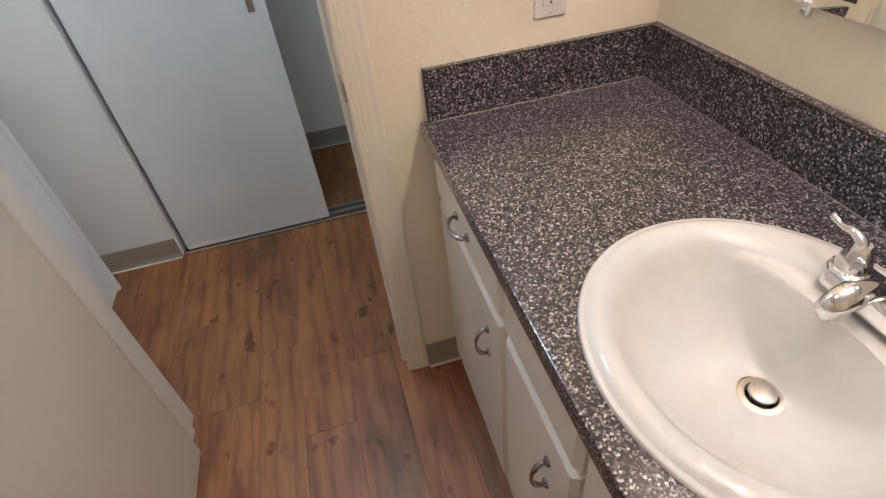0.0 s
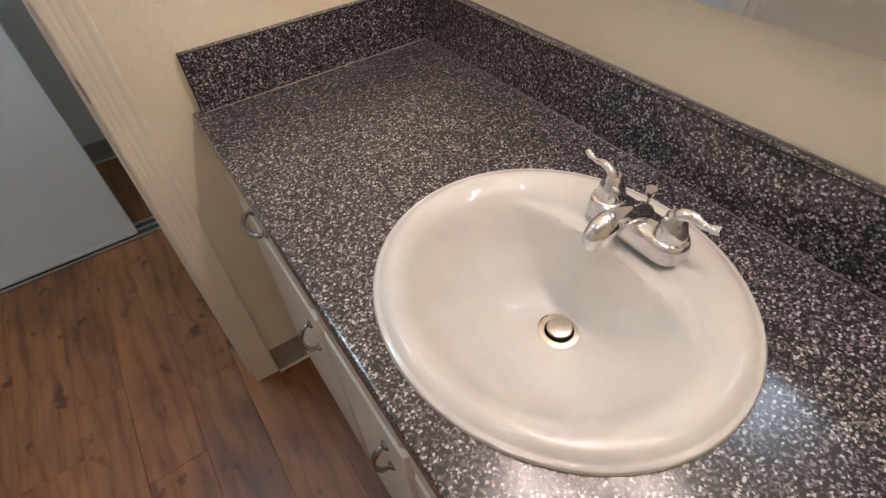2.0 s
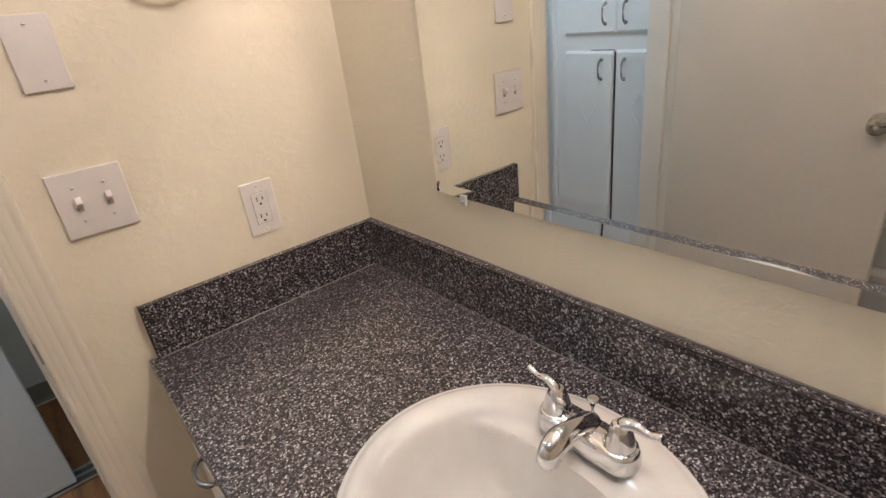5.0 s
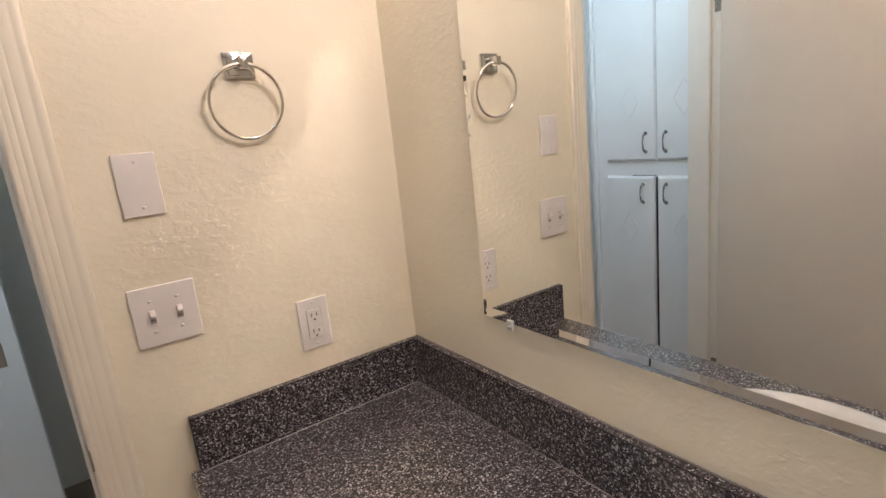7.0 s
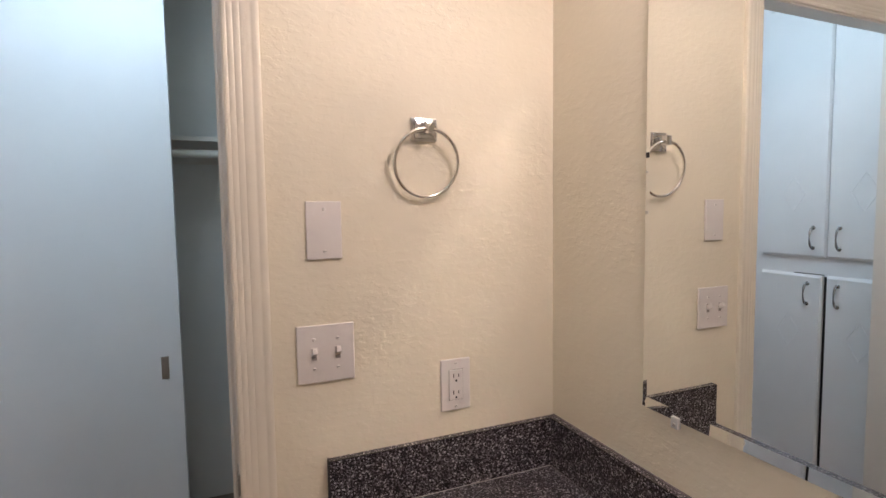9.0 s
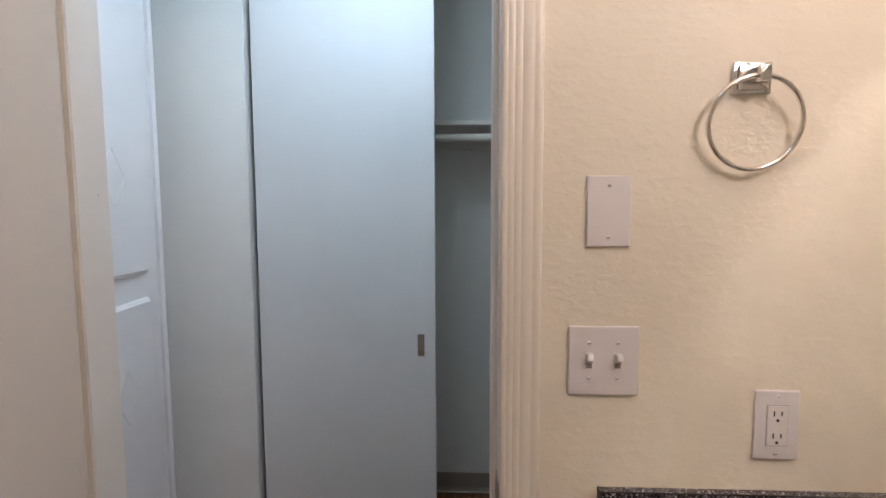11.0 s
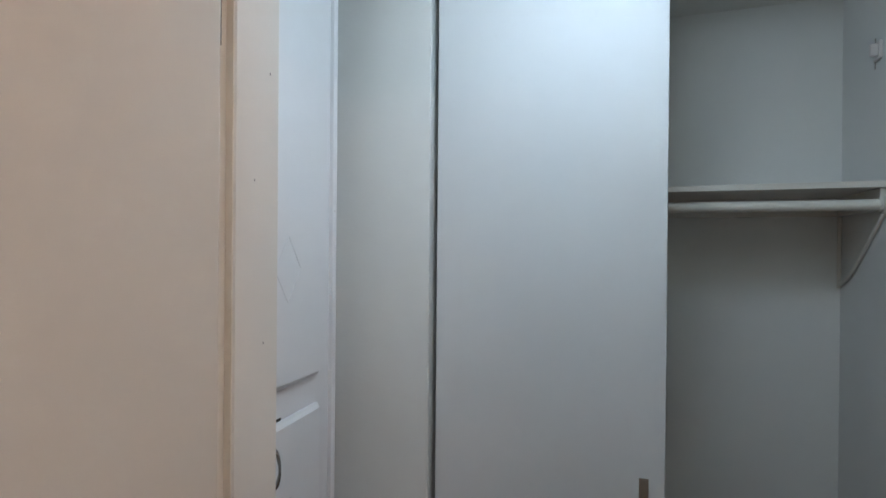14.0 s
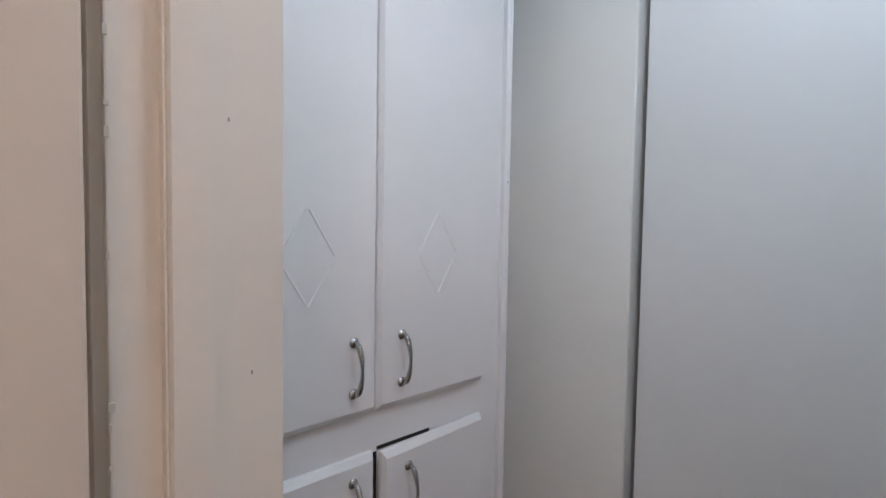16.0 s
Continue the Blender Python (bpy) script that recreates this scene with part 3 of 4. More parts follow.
# ---- faucet ----
def faucet():
    fx, fy, fz = -0.157, -0.768, CT + 0.0135
    e = base_at("faucet", fx, fy, fz, "chrome centerset faucet with two lever handles", "faucet")
    bm = bmesh.new()
    n = 40
    prev = None
    for s, z in ((1.0, -0.008), (1.0, 0.004), (0.975, 0.009), (0.92, 0.0145), (0.84, 0.0185), (0.74, 0.0205), (0.0, 0.0215)):
        ring = []
        for k in range(n):
            a = 2 * math.pi * k / n
            r = 0.028 * s
            yy = math.copysign(0.052, math.sin(a)) * (1 if s else 0) if abs(math.sin(a)) > 1e-6 else 0
            ring.append(bm.verts.new((fx + r * math.cos(a), fy + yy + r * math.sin(a), fz + z)))
        if prev:
            for k in range(n):
                bm.faces.new((prev[k], prev[(k + 1) % n], ring[(k + 1) % n], ring[k]))
        prev = ring
    bmesh.ops.remove_doubles(bm, verts=bm.verts, dist=1e-5)
    part("base_plate", bm, CHROME, e, "", True)
    ctrl = [(fx + 0.010, fy, fz + 0.014), (fx + 0.000, fy, fz + 0.026), (fx - 0.020, fy, fz + 0.034), (fx - 0.044, fy, fz + 0.038), (fx - 0.066, fy, fz + 0.036), (fx - 0.081, fy, fz + 0.028), (fx - 0.086, fy, fz + 0.016)]
    pts = smooth_path(ctrl, 6)
    m = len(pts) - 1
    # a thick root, a slim neck and a bulbous head
    girth = [0.019 - 0.0055 * math.sin(math.pi * min(1.0, i / m / 0.62)) if i < m * 0.62 else 0.019 - 0.0035 * ((i / m - 0.62) / 0.38) ** 2 for i in range(m + 1)]
    part("spout", tube(bmesh.new(), pts, girth, 24, 0.80), CHROME, e, "", True)
    part("aerator", lathe(bmesh.new(), ((0, -0.001), (0.0095, -0.001), (0.0105, 0.001), (0.0105, 0.008)), Matrix.Translation((fx - 0.0865, fy, fz + 0.0125)), 24), CHROME, e, "", True)
    for s in (1, -1):
        hy = fy + 0.051 * s
        b = part("handle_base", lathe(bmesh.new(), ((0.0245, 0.010), (0.0248, 0.0185), (0.0240, 0.0205), (0.0215, 0.0215), (0.0212, 0.024), (0.0195, 0.032), (0.0165, 0.042), (0.0140, 0.049), (0.0125, 0.054), (0.0095, 0.058), (0, 0.0595)), Matrix.Translation((fx, hy, fz)), 28), CHROME, e, "", True)
        lever = smooth_path([(fx, hy, fz + 0.046), (fx, hy + 0.004 * s, fz + 0.058), (fx + 0.001, hy + 0.019 * s, fz + 0.064), (fx + 0.002, hy + 0.034 * s, fz + 0.061), (fx + 0.003, hy + 0.047 * s, fz + 0.063), (fx + 0.003, hy + 0.055 * s, fz + 0.066)], 5)
        q = len(lever) - 1
        part("lever", tube(bmesh.new(), lever, [0.0115 - 0.0065 * min(1, i / q * 1.5) + (0.0012 if 0.75 < i / q < 0.97 else 0) for i in range(q + 1)], 16, 0.75), CHROME, b, "", True)
    part("lift_rod", lathe(bmesh.new(), ((0.0022, 0.0), (0.0022, 0.030), (0.0045, 0.032), (0.0065, 0.038), (0.0085, 0.042), (0.0078, 0.0445), (0, 0.0455)), Matrix.Translation((fx + 0.018, fy + 0.003, fz + 0.010)), 18), CHROME, e, "", True)
    return e


faucet()

# ---- mirror ----
MY0, MY1, MZ0, MZ1 = -1.50, -0.302, 1.119, 1.905
mirror = base_at("mirror", 0, -0.9, MZ0, "large plain wall mirror above the vanity counter", "mirror")
bm = bmesh.new()
w = 0.020
ring0 = [bm.verts.new((-0.0008, y, z)) for y, z in ((MY0, MZ0), (MY1, MZ0), (MY1, MZ1), (MY0, MZ1))]
ring1 = [bm.verts.new((-0.0060, y, z)) for y, z in ((MY0, MZ0), (MY1, MZ0), (MY1, MZ1), (MY0, MZ1))]
ring2 = [bm.verts.new((-0.0050, y, z)) for y, z in ((MY0 + w, MZ0 + w), (MY1 - w * 0.45, MZ0 + w), (MY1 - w * 0.45, MZ1 - w), (MY0 + w, MZ1 - w))]
for a, b in ((ring0, ring1), (ring1, ring2)):
    for k in range(4):
        bm.faces.new((a[k], a[(k + 1) % 4], b[(k + 1) % 4], b[k]))
bm.faces.new(ring2)
bm.faces.new(ring0[::-1])
part("glass", bm, MIRROR, mirror)
for zz, hh in ((1.592, 0.010), (1.561, 0.004), (1.487, 0.006), (1.124, 0.007)):
    part("desilvered_spot", bm_box(-0.0064, -0.0045, MY1 - 0.0045 - hh * 0.25, MY1 + 0.0006, zz - hh / 2, zz + hh / 2, 0.0008), SLOT if hh > 0.0065 else CAULK, mirror, "worn spot on the mirror edge")
for yy, zz, s in ((-0.380, MZ0, 1), (-1.35, MZ0, 1), (-0.36, MZ1, -1), (-1.35, MZ1, -1)):
    c = part("clip", bm_box(-0.0095, -0.0005, yy - 0.008, yy + 0.008, min(zz - 0.014 * s, zz + 0.007 * s), max(zz - 0.014 * s, zz + 0.007 * s), 0.002), CLEAR, mirror, "small clear plastic mirror clip")
    part("clip_screw", lathe(bmesh.new(), ((0, 0.0016), (0.003, 0.0012), (0.0036, 0)), pose(-0.0095, yy, zz - 0.007 * s, 0, -90, 0), 12), NICKEL, c)

# ---- vanity light over the mirror ----
LAMP_Y = -0.845
lamp = base_at("vanity_light", 0, LAMP_Y, 2.10, "chrome vanity light bar with four lit globe bulbs", "lamp")
part("back_plate", bm_box(-0.045, -0.0005, LAMP_Y - 0.31, LAMP_Y + 0.31, 2.045, 2.155, 0.008), CHROME, lamp)
for dy in (-0.225, -0.075, 0.075, 0.225):
    part("socket", lathe(bmesh.new(), ((0.022, 0.0), (0.022, 0.045), (0.016, 0.062), (0.011, 0.077), (0, 0.077)), pose(-0.045, LAMP_Y + dy, 2.10, 0, -90, 0), 24), PLASTIC, lamp, "white bulb socket", True)
    part("bulb", lathe(bmesh.new(), [(0.025 * math.sin(math.pi * k / 16), -0.025 * math.cos(math.pi * k / 16)) for k in range(17)], pose(-0.145, LAMP_Y + dy, 2.10), 24), BULBM, lamp, "lit warm globe bulb", True)

# ---- hall and bathroom ceiling lamps ----
def ceiling_lamp(name, x, y, r, glow, label):
    e = base_at(name, x, y, TOP, label, "lamp")
    part("rim", lathe(bmesh.new(), ((r * 0.75, 0.0), (r * 0.75, -0.010), (r * 0.68, -0.016), (r * 0.6, -0.016)), Matrix.Translation((x, y, TOP)), 40), TRIM, e, "", True)
    part("diffuser", lathe(bmesh.new(), ((r * 0.66, -0.014), (r * 0.92, -0.035), (r, -0.065), (r * 0.92, -0.095), (r * 0.7, -0.118), (r * 0.4, -0.132), (0, -0.138)), Matrix.Translation((x, y, TOP)), 40), glow, e, "lit cool white glass bowl", True)


ceiling_lamp("hall_ceiling_light", -1.04, 0.42, 0.165, HALLM, "cool white flush ceiling light in the hall")
ceiling_lamp("bath_ceiling_light", -0.97, -0.89, 0.065, BATHM, "cool white flush ceiling light in the bathroom")


# ---- plates on the switch wall ----
def plate(name, x, z, w, h, label, category):
    e = base_at(name, x, 0, z, label, category)
    part("cover_plate", bm_box(x - w / 2, x + w / 2, -0.0065, -0.0005, z - h / 2, z + h / 2, 0.0022, 3), PLASTIC, e, "", True)
    return e


def screw(e, x, z, y=-0.0065):
    part("screw", lathe(bmesh.new(), ((0, 0.0014), (0.0024, 0.0011), (0.0034, 0)), pose(x, y, z, 90, 0, 0), 14), PLASTIC, e, "painted screw head", True)
    part("screw_slot", bm_box(x - 0.0026, x + 0.0026, y - 0.0017, y - 0.0010, z - 0.0004, z + 0.0004), SLOT, e)


blank = plate("blank_wall_plate", -0.546, 1.460, 0.070, 0.115, "blank white plastic wall plate", "wall plate")
for dz in (0.042, -0.042):
    screw(blank, -0.546, 1.460 + dz)
switch = plate("light_switch", -0.549, 1.212, 0.115, 0.117, "white double toggle light switch plate", "light switch")
for sx in (-0.573, -0.526):
    for dz in (0.030, -0.030):
        screw(switch, sx, 1.212 + dz)
    part("switch_frame", bm_box(sx - 0.0062, sx + 0.0062, -0.0076, -0.006, 1.1985, 1.2255, 0.0005), PLASTIC, switch)
    part("switch_slot", bm_box(sx - 0.0050, sx + 0.0050, -0.0079, -0.0072, 1.2000, 1.2240), GAPM, switch, "shaded toggle slot")
    bm = bm_box(-0.0046, 0.0046, -0.017, 0.002, -0.0062, 0.0062, 0.0016)
    bmesh.ops.transform(bm, matrix=pose(sx, -0.006, 1.2135, -30, 0, 0), verts=bm.verts)
    part("toggle", bm, PLASTIC, switch, "white toggle flipped up", True)
outlet = plate("power_outlet", -0.264, 1.106, 0.071, 0.117, "white rectangular double power outlet", "outlet")
for dz in (0.049, -0.049):
    screw(outlet, -0.264, 1.106 + dz)
part("outlet_face", bm_box(-0.264 - 0.0165, -0.264 + 0.0165, -0.0085, -0.006, 1.106 - 0.034, 1.106 + 0.034, 0.001), PLASTIC, outlet)
part("face_gap", bm_box(-0.264 - 0.0175, -0.264 + 0.0175, -0.0068, -0.0062, 1.106 - 0.035, 1.106 + 0.035), GAPM, outlet)
for s in (1, -1):
    for dx, hh in ((-0.0062, 0.0045), (0.0062, 0.0036)):
        part("slot", bm_box(-0.264 + dx - 0.0011, -0.264 + dx + 0.0011, -0.0089, -0.0084, 1.108 + s * 0.019 - hh, 1.108 + s * 0.019 + hh), SLOT, outlet)
    part("ground_hole", lathe(bmesh.new(), ((0, 0.0004), (0.0026, 0.0004), (0.0026, 0)), pose(-0.264, -0.0085, 1.108 + s * 0.019 - 0.0115, 90, 0, 0), 14), SLOT, outlet)


# ---- towel ring ----
def towel_ring(x, z):
    e = base_at("towel_ring", x, 0, z, "polished chrome towel ring on a square mount", "towel ring")
    mount = bmesh.new()
    box(mount, x - 0.030, x + 0.030, -0.008, -0.0005, z - 0.025, z + 0.025, 0.003)
    box(mount, x - 0.023, x + 0.023, -0.0135, -0.0075, z - 0.0195, z + 0.0195, 0.0025)
    part("mount", mount, CHROME, e, "", True)
    post = bmesh.new()
    box(post, x - 0.0085, x + 0.0085, -0.046, -0.013, z - 0.012, z + 0.012, 0.002)
    part("post", post, CHROME, e, "", True)
    bm = bmesh.new()
    R = 0.0705
    n = 56
    verts = []
    m = pose(x - 0.002, -0.036, z - 0.002, 8, 0, 0)
    for i in range(n):
        a = 2 * math.pi * i / n
        c = Vector((math.sin(a) * R, 0, math.cos(a) * R - R))
        verts.append([bm.verts.new(m @ (c + 0.0042 * (math.cos(b) * Vector((math.sin(a), 0, math.cos(a))) + math.sin(b) * Vector((0, 1, 0))))) for b in (2 * math.pi * k / 12 for k in range(12))])
    for i in range(n):
        for k in range(12):
            a, b = verts[i], verts[(i + 1) % n]
            bm.faces.new((a[k], a[(k + 1) % 12], b[(k + 1) % 12], b[k]))
    part("ring", bm, RINGM, e, "polished ring", True)


towel_ring(-0.331, 1.667)

# ---- bathtub across the room, seen in the mirror ----
def bathtub(x0, x1, y0, y1, rim):
    e = base_at("bathtub", (x0 + x1) / 2, (y0 + y1) / 2, 0, "white enamelled bathtub along the far wall", "bathtub")
    bm = bmesh.new()
    cx, cy, hx, hy = (x0 + x1) / 2, (y0 + y1) / 2, (x1 - x0) / 2, (y1 - y0) / 2
    loops = []
    for inset, z, rnd in ((0.0, rim - 0.035, 0.012), (0.0, rim - 0.010, 0.012), (0.010, rim, 0.014), (0.060, rim, 0.05), (0.072, rim - 0.008, 0.06), (0.090, rim - 0.10, 0.08), (0.125, rim - 0.30, 0.10), (0.170, rim - 0.345, 0.09)):
        loop = []
        for qx, qy, a0 in ((1, 1, 0), (-1, 1, 90), (-1, -1, 180), (1, -1, 270)):
            for k in range(6):
                a = radians(a0 + 18 * k)
                loop.append(bm.verts.new((cx + qx * (hx - inset - rnd) + rnd * math.cos(a), cy + qy * (hy - inset - rnd) + rnd * math.sin(a), z)))
        loops.append(loop)
    for a, b in zip(loops, loops[1:]):
        for k in range(len(a)):
            bm.faces.new((a[k], a[(k + 1) % len(a)], b[(k + 1) % len(a)], b[k]))
    bm.faces.new(loops[-1])
    part("basin", bm, PORCELAIN, e, "", True)
    part("apron", bm_box(x1 - 0.045, x1 - 0.012, y0 + 0.004, y1 - 0.004, 0.001, rim - 0.012, 0.006), PORCELAIN, e, "white tub apron")
    part("foot_end", bm_box(x0 + 0.004, x1 - 0.046, y0 + 0.004, y0 + 0.03, 0.001, rim - 0.02, 0.004), PORCELAIN, e)


bathtub(-2.096, -1.545, -1.60, LY0 - 0.004, 0.43)
solid("wall_panel_surround", bm_box(-2.099, -2.090, -1.60, LY0 - 0.004, 0.432, 1.95, 0.002), SLIDE, "smooth white surround panel above the tub", "wall panel", "structure")

# ---- closet ----
track = base_at("trim_closet_track", -0.9, CF, 0, "aluminium floor track of the sliding closet doors", "trim", "structure")
# the bed's dark colour stands in for shade below the sliding doors
part("track_plate", bm_box(-1.540, CE + 0.03, CF - 0.004, CF + 0.092, 0.0005, 0.003), TRACK_SHADE, track, "track bed coloured dark for the shade in the gap")
for yy in (CF - 0.003, CF + 0.043, CF + 0.088):
    part("track_rail", bm_box(-1.540, CE + 0.03, yy, yy + 0.003, 0.003, 0.013, 0.0008), ALU, track)
solid("trim_closet_head_track", bm_box(-1.540, CE + 0.03, CF, CF + 0.095, TOP - 0.05, TOP - 0.001, 0.002), ALU, "aluminium head track of the sliding closet doors", "trim", "structure")


def sliding_door(x0, x1, y0, name, label, pull=True):
    e = base_at(name, (x0 + x1) / 2, y0, 0.016, label, "sliding door", "", "closet doors")
    part("panel", bm_box(x0, x1, y0, y0 + 0.032, 0.016, TOP - 0.03, 0.002), SLIDE, e)
    part("bottom_edge", bm_box(x0 + 0.002, x1 - 0.002, y0 - 0.002, y0 + 0.0005, 0.017, 0.032, 0.0008), SLIDE, e, "metal-edged bottom rail")
    if pull:
        px = x1 - 0.052
        part("finger_pull", bm_box(px - 0.012, px + 0.012, y0 - 0.0022, y0 + 0.001, 0.927, 1.006, 0.0008), STEEL, e, "recessed steel finger pull")
        part("pull_well", bm_box(px - 0.0085, px + 0.0085, y0 - 0.0028, y0 - 0.002, 0.932, 1.001), STEEL, e, "shaded finger cup")


sliding_door(-1.527, -0.889, CF + 0.009, "sliding_closet_door", "tall flat white sliding closet door pushed aside")
sliding_door(-1.530, -0.930, CF + 0.056, "sliding_closet_door_behind", "second flat white closet door behind the first", False)

shelf = base_at("closet_shelf", -1.0, 1.5, 1.80, "white painted closet shelf on brackets", "shelf")
part("board", bm_box(-1.899, CE - 0.001, 1.312, CB - 0.001, 1.797, 1.816, 0.002), TRIM, shelf)
part("cleat", bm_box(-1.899, CE - 0.001, CB - 0.02, CB - 0.001, 1.732, 1.796, 0.002), TRIM, shelf, "white wall cleat")
part("end_cleat", bm_box(CE - 0.02, CE - 0.001, 1.33, CB - 0.021, 1.732, 1.796, 0.002), TRIM, shelf, "white end cleat")
rod = base_at("closet_rod", -1.0, 1.37, 1.715, "round white closet hanging rod", "rod")
part("bar", tube(bmesh.new(), [(-1.898, 1.340, 1.748), (CE - 0.004, 1.340, 1.748)], 0.0165, 20), TRIM, rod, "", True)
part("end_cup", lathe(bmesh.new(), ((0, 0.0), (0.028, 0.0), (0.028, 0.008), (0.021, 0.012), (0.021, 0.02), (0.017, 0.02)), pose(CE - 0.001, 1.340, 1.748, 0, -90, 0), 24), TRIM, rod, "", True)
brk = base_at("shelf_bracket", CE, 1.5, 1.45, "white metal diagonal shelf bracket", "bracket")
bm = tube(bmesh.new(), smooth_path([(CE - 0.006, 1.340, 1.722), (CE - 0.006, 1.42, 1.655), (CE - 0.006, 1.56, 1.535), (CE - 0.006, CB - 0.004, 1.490)], 6), 0.0065, 10)
part("arm", bm, TRIM, brk, "", True)
part("wall_leg", bm_box(CE - 0.012, CE - 0.001, CB - 0.010, CB - 0.001, 1.480, 1.730, 0.002), TRIM, brk)
hook = base_at("wall_hook_plate", CE, 1.41, 2.18, "broken white plastic hook plate on the closet wall", "hook")
part("plate", bm_box(CE - 0.010, CE - 0.0005, 1.372, 1.417, 2.190, 2.245, 0.003), PLASTIC, hook)
part("stub", bm_box(CE - 0.030, CE - 0.009, 1.378, 1.391, 2.200, 2.235, 0.003), PLASTIC, hook)
part("stub_upper", bm_box(CE - 0.022, CE - 0.009, 1.398, 1.410, 2.208, 2.242, 0.003), PLASTIC, hook)
part("scuff", bm_box(CE - 0.002, CE - 0.0005, 1.418, 1.424, 2.170, 2.265, 0.0005), STEEL, hook, "torn grey paint beside the plate")

# ---- linen cabinet in the hall ----
KX = -1.809
GAP = 0.431
linen = base_at("linen_cabinet", -1.85, GAP, 0, "tall white built-in linen cabinet with four doors", "cabinet")
part("body", bm_box(-1.918, KX, LY1 + 0.002, 0.822, 0.0, TOP - 0.002, 0.001), CABINET, linen)
part("edge_molding", extrude(bmesh.new(), ((0, 0), (0.012, 0), (0.014, 0.004), (0.010, 0.010), (0.014, 0.016), (0.011, 0.022), (0, 0.024)), (KX, 0.800, 0), (KX, 0.800, TOP - 0.003), (1, 0, 0), (0, 1, 0)), CABINET, linen, "", True)


def linen_door(y0, y1, z0, z1, pull_y, pull_z, dia, swing=0.0):
    """A lipped door with a carved lozenge and a bow pull; swing: degrees ajar about its far edge."""
    d, g = 0.019, 0.012
    m = Matrix.Translation((KX, y1, 0)) @ pose(0, 0, 0, 0, 0, swing) @ Matrix.Translation((-KX, -y1, 0))
    bm = bmesh.new()
    pts = []
    for x, i in ((KX + 0.001, 0.0), (KX + 0.009, 0.0), (KX + d, g)):
        pts.append([bm.verts.new((x, yy, zz)) for yy, zz in ((y0 + i * 0.5, z0 + i), (y1 - i * 0.5, z0 + i), (y1 - i * 0.5, z1 - i), (y0 + i * 0.5, z1 - i))])
    for a, b in zip(pts, pts[1:]):
        for k in range(4):
            bm.faces.new((a[k], a[(k + 1) % 4], b[(k + 1) % 4], b[k]))
    bm.faces.new(pts[0][::-1])
    bm.faces.new(pts[-1])
    bmesh.ops.transform(bm, matrix=m, verts=bm.verts)
    door_ob = part("cabinet_door", bm, CABINET, linen, "door slightly ajar" if swing else "")
    bm = bow_pull((KX + d, pull_y, pull_z), (0, 0, 1), (1, 0, 0), 0.094)
    bmesh.ops.transform(bm, matrix=m, verts=bm.verts)
    part("pull", bm, PULLM, door_ob, "dull grey metal bow pull", True)
    cy, cz, hw, hh = (y0 + y1) / 2, dia, 0.053, 0.085
    corners = [Vector((KX + d, cy + a * hw, cz + b * hh)) for a, b in ((0, 1), (1, 0), (0, -1), (-1, 0))]
    for k in range(4):
        a, b = corners[k], corners[(k + 1) % 4]
        t = (b - a).normalized()
        s = Vector((1, 0, 0)).cross(t)
        bm = bmesh.new()
        extrude(bm, ((-0.0028, -0.0002), (-0.0012, 0.0017), (0.0012, 0.0017), (0.0028, -0.0002)), a + t * 0.003, b - t * 0.003, s, (1, 0, 0))
        bmesh.ops.transform(bm, matrix=m, verts=bm.verts)
        part("lozenge_bead", bm, CABINET, door_ob)
    return door_ob


linen_door(0.140, GAP - 0.003, 1.255, 2.45, 0.376, 1.349, 1.553)
linen_door(GAP + 0.003, 0.732, 1.255, 2.45, 0.488, 1.349, 1.553)
linen_door(0.140, GAP - 0.004, 0.085, 1.177, 0.376, 1.088, 0.90)
linen_door(GAP + 0.005, 0.732, 0.085, 1.177, 0.497, 1.088, 0.90, 3.0)
# the body is solid: black strips on it give the door gaps their shade
part("door_gap_shade", bm_box(KX - 0.001, KX + 0.0005, GAP - 0.003, GAP + 0.012, 0.09, 1.17), SLOT, linen, "black strip for the shade between the lower doors")
part("door_gap_shade", bm_box(KX - 0.001, KX + 0.0008, GAP + 0.012, GAP + 0.15, 1.172, 1.1795), SLOT, linen, "black strip for the shade over the ajar door")
for zz in (1.30, 2.2):
    part("hinge", bm_box(KX + 0.0005, KX + 0.004, 0.7335, 0.739, zz, zz + 0.05, 0.0008), CABINET, linen, "painted-over cabinet hinge")

# ---- nicks and flakes in the paint ----
rng = random.Random(9)
for k in range(16):
    zz = rng.uniform(1.0, 1.95)
    w, h = rng.uniform(0.0015, 0.004), rng.uniform(0.003, 0.009)
    part("paint_chip", bm_box(JL - 0.0005, JL + 0.0011, LY0 - 0.0008, LY0 + w, zz, zz + h, 0.0004), CAULK, jl, "lifted paint flake")
for yy, zz in ((0.012, 1.692), (0.036, 1.955), (0.030, 1.49), (0.040, 1.83)):
    part("nail_hole", bm_box(JL + 0.0106, JL + 0.0114, yy - 0.0012, yy + 0.0012, zz - 0.002, zz + 0.002) if yy < 0.0 else bm_box(JL - 0.0003, JL + 0.0005, yy - 0.0007, yy + 0.0007, zz - 0.0015, zz + 0.0015), GAPM, jl, "small nick")
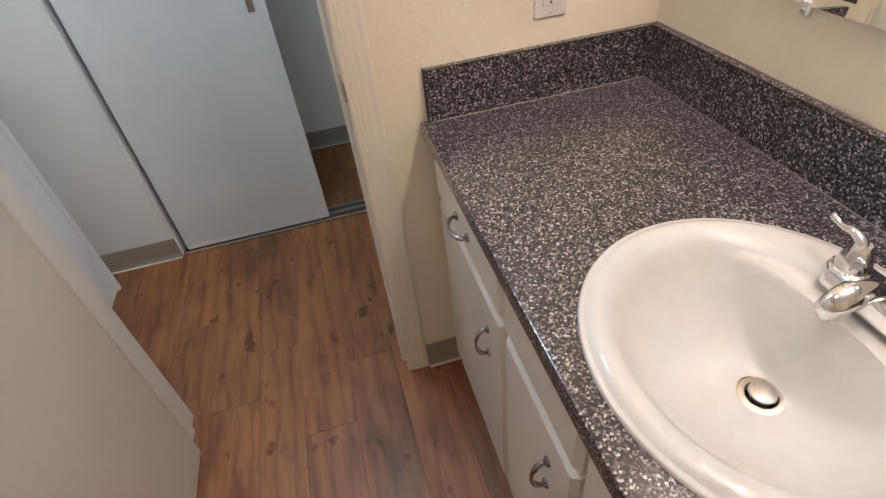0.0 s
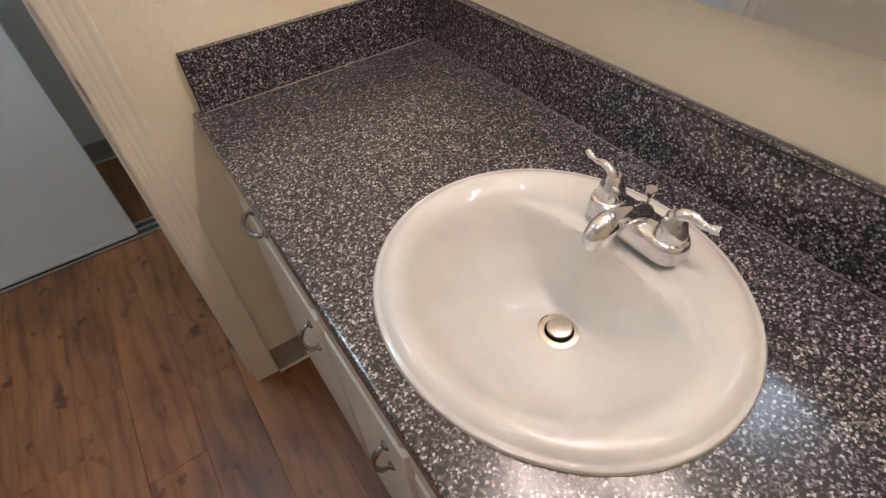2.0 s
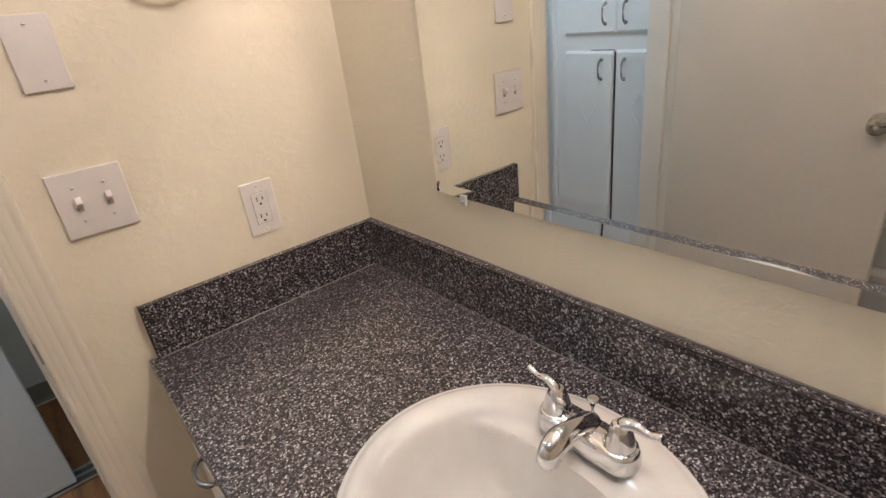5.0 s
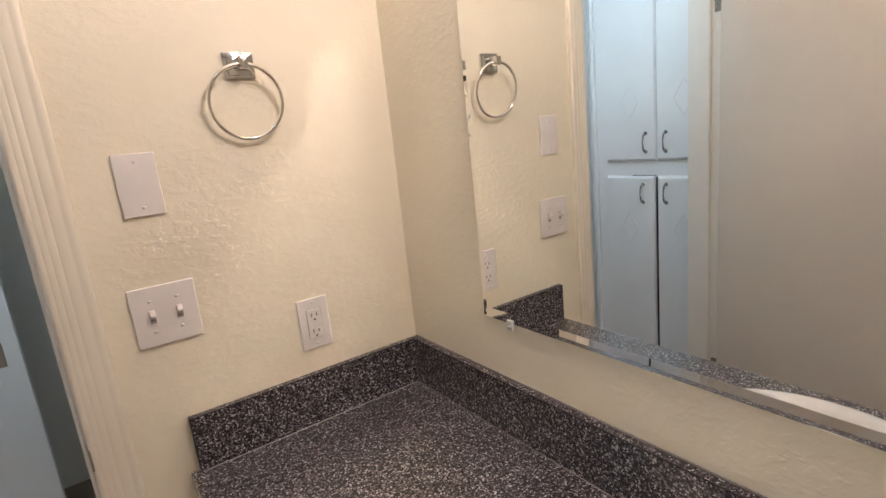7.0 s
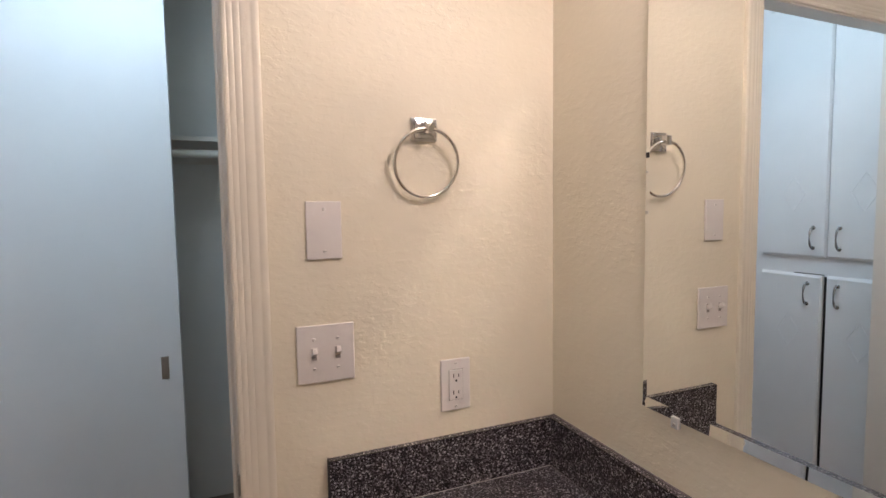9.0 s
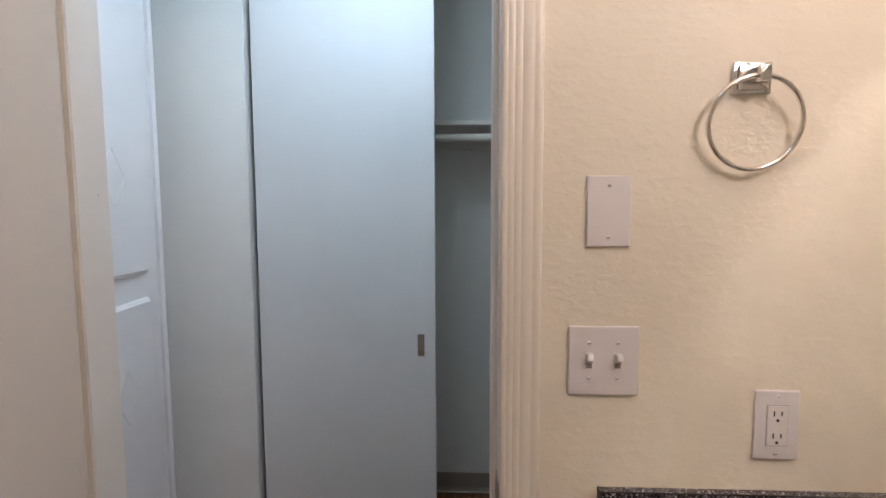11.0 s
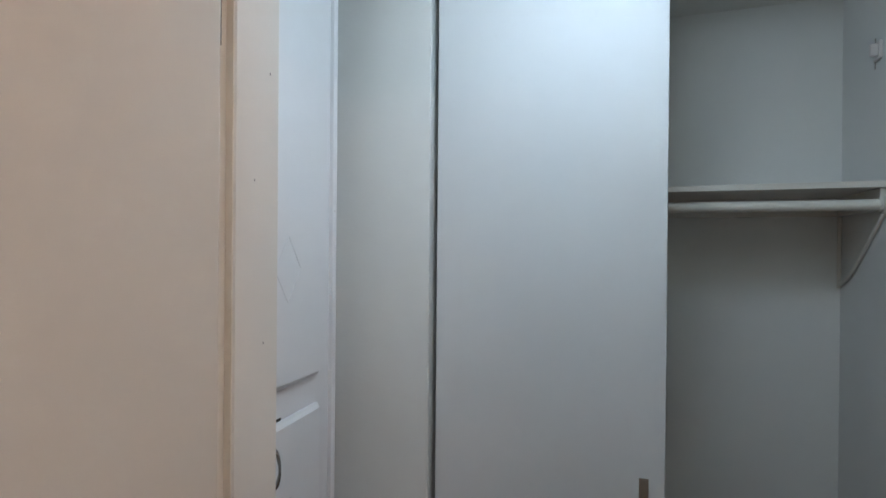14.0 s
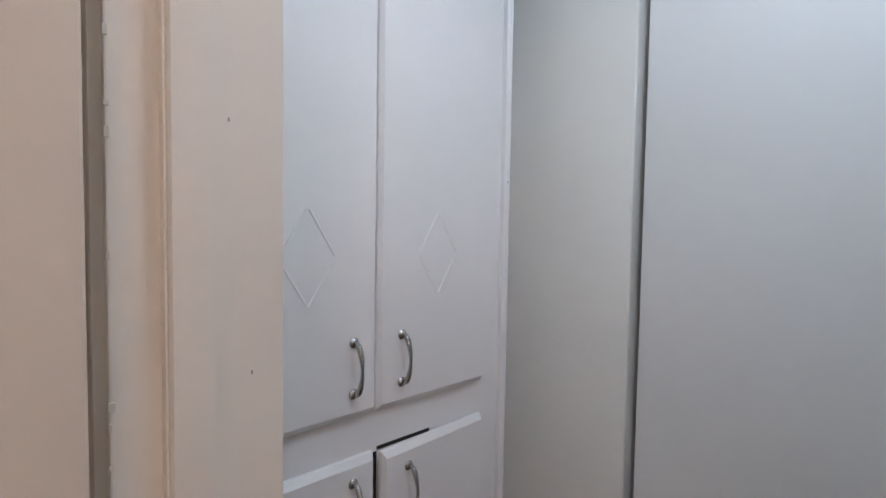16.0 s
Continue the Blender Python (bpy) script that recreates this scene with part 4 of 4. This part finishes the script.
for k in range(9):
    zz = rng.uniform(0.0, 0.22) if k < 6 else rng.uniform(0.3, 1.2)
    part("paint_chip", bm_box(JR + 0.0013, JR + 0.0050, -0.0105, -0.005, zz + 0.004, zz + 0.004 + rng.uniform(0.004, 0.014), 0.0006), CAULK, jr, "lifted paint flake")
part("paint_dot", lathe(bmesh.new(), ((0, 0.0008), (0.0016, 0.0005), (0.002, 0)), pose(KX + 0.0125, 0.812, 1.715, 0, 90, 0), 10), COVE, linen, "dark speck on the cabinet edge")

# ---- floor planks ----
SEAMS = (-2.31, -2.155, -2.0, -1.845, -1.69, -1.532, -1.375, -1.214, -1.075, -0.915, -0.757, -0.60, -0.445, -0.29, -0.135, 0.02, 0.175, 0.33, 0.485, 0.64, 0.72)
START = {5: 0.453, 6: 0.045, 7: 0.236, 8: -0.135, 9: 0.10, 10: 0.42, 4: 0.18}
rng = random.Random(4)
PL = 0.94
for k in range(len(SEAMS) - 1):
    a, b = max(SEAMS[k], -2.1), SEAMS[k + 1]
    y = START.get(k, rng.uniform(0, PL)) - 5 * PL
    while y < CB:
        y0, y1 = max(y, -3.4), min(y + PL, CB)
        if y1 - y0 > 0.02 and b - a > 0.02:
            bm = bmesh.new()
            g = 0.0004
            lo = [bm.verts.new(p) for p in ((-(b - a) / 2 + g, -(y1 - y0) / 2 + g, -0.003), ((b - a) / 2 - g, -(y1 - y0) / 2 + g, -0.003), ((b - a) / 2 - g, (y1 - y0) / 2 - g, -0.003), (-(b - a) / 2 + g, (y1 - y0) / 2 - g, -0.003))]
            hi = [bm.verts.new((v.co.x - math.copysign(0.0003, v.co.x), v.co.y - math.copysign(0.0003, v.co.y), 0.0)) for v in lo]
            for q in range(4):
                bm.faces.new((lo[q], lo[(q + 1) % 4], hi[(q + 1) % 4], hi[q]))
            bm.faces.new(hi)
            ob = new("plank", mesh_of("plank", bm, FLOORM))
            ob.matrix_basis = Matrix.Translation(((a + b) / 2, (y0 + y1) / 2, 0))
            ob.parent = FLOOR
        y += PL
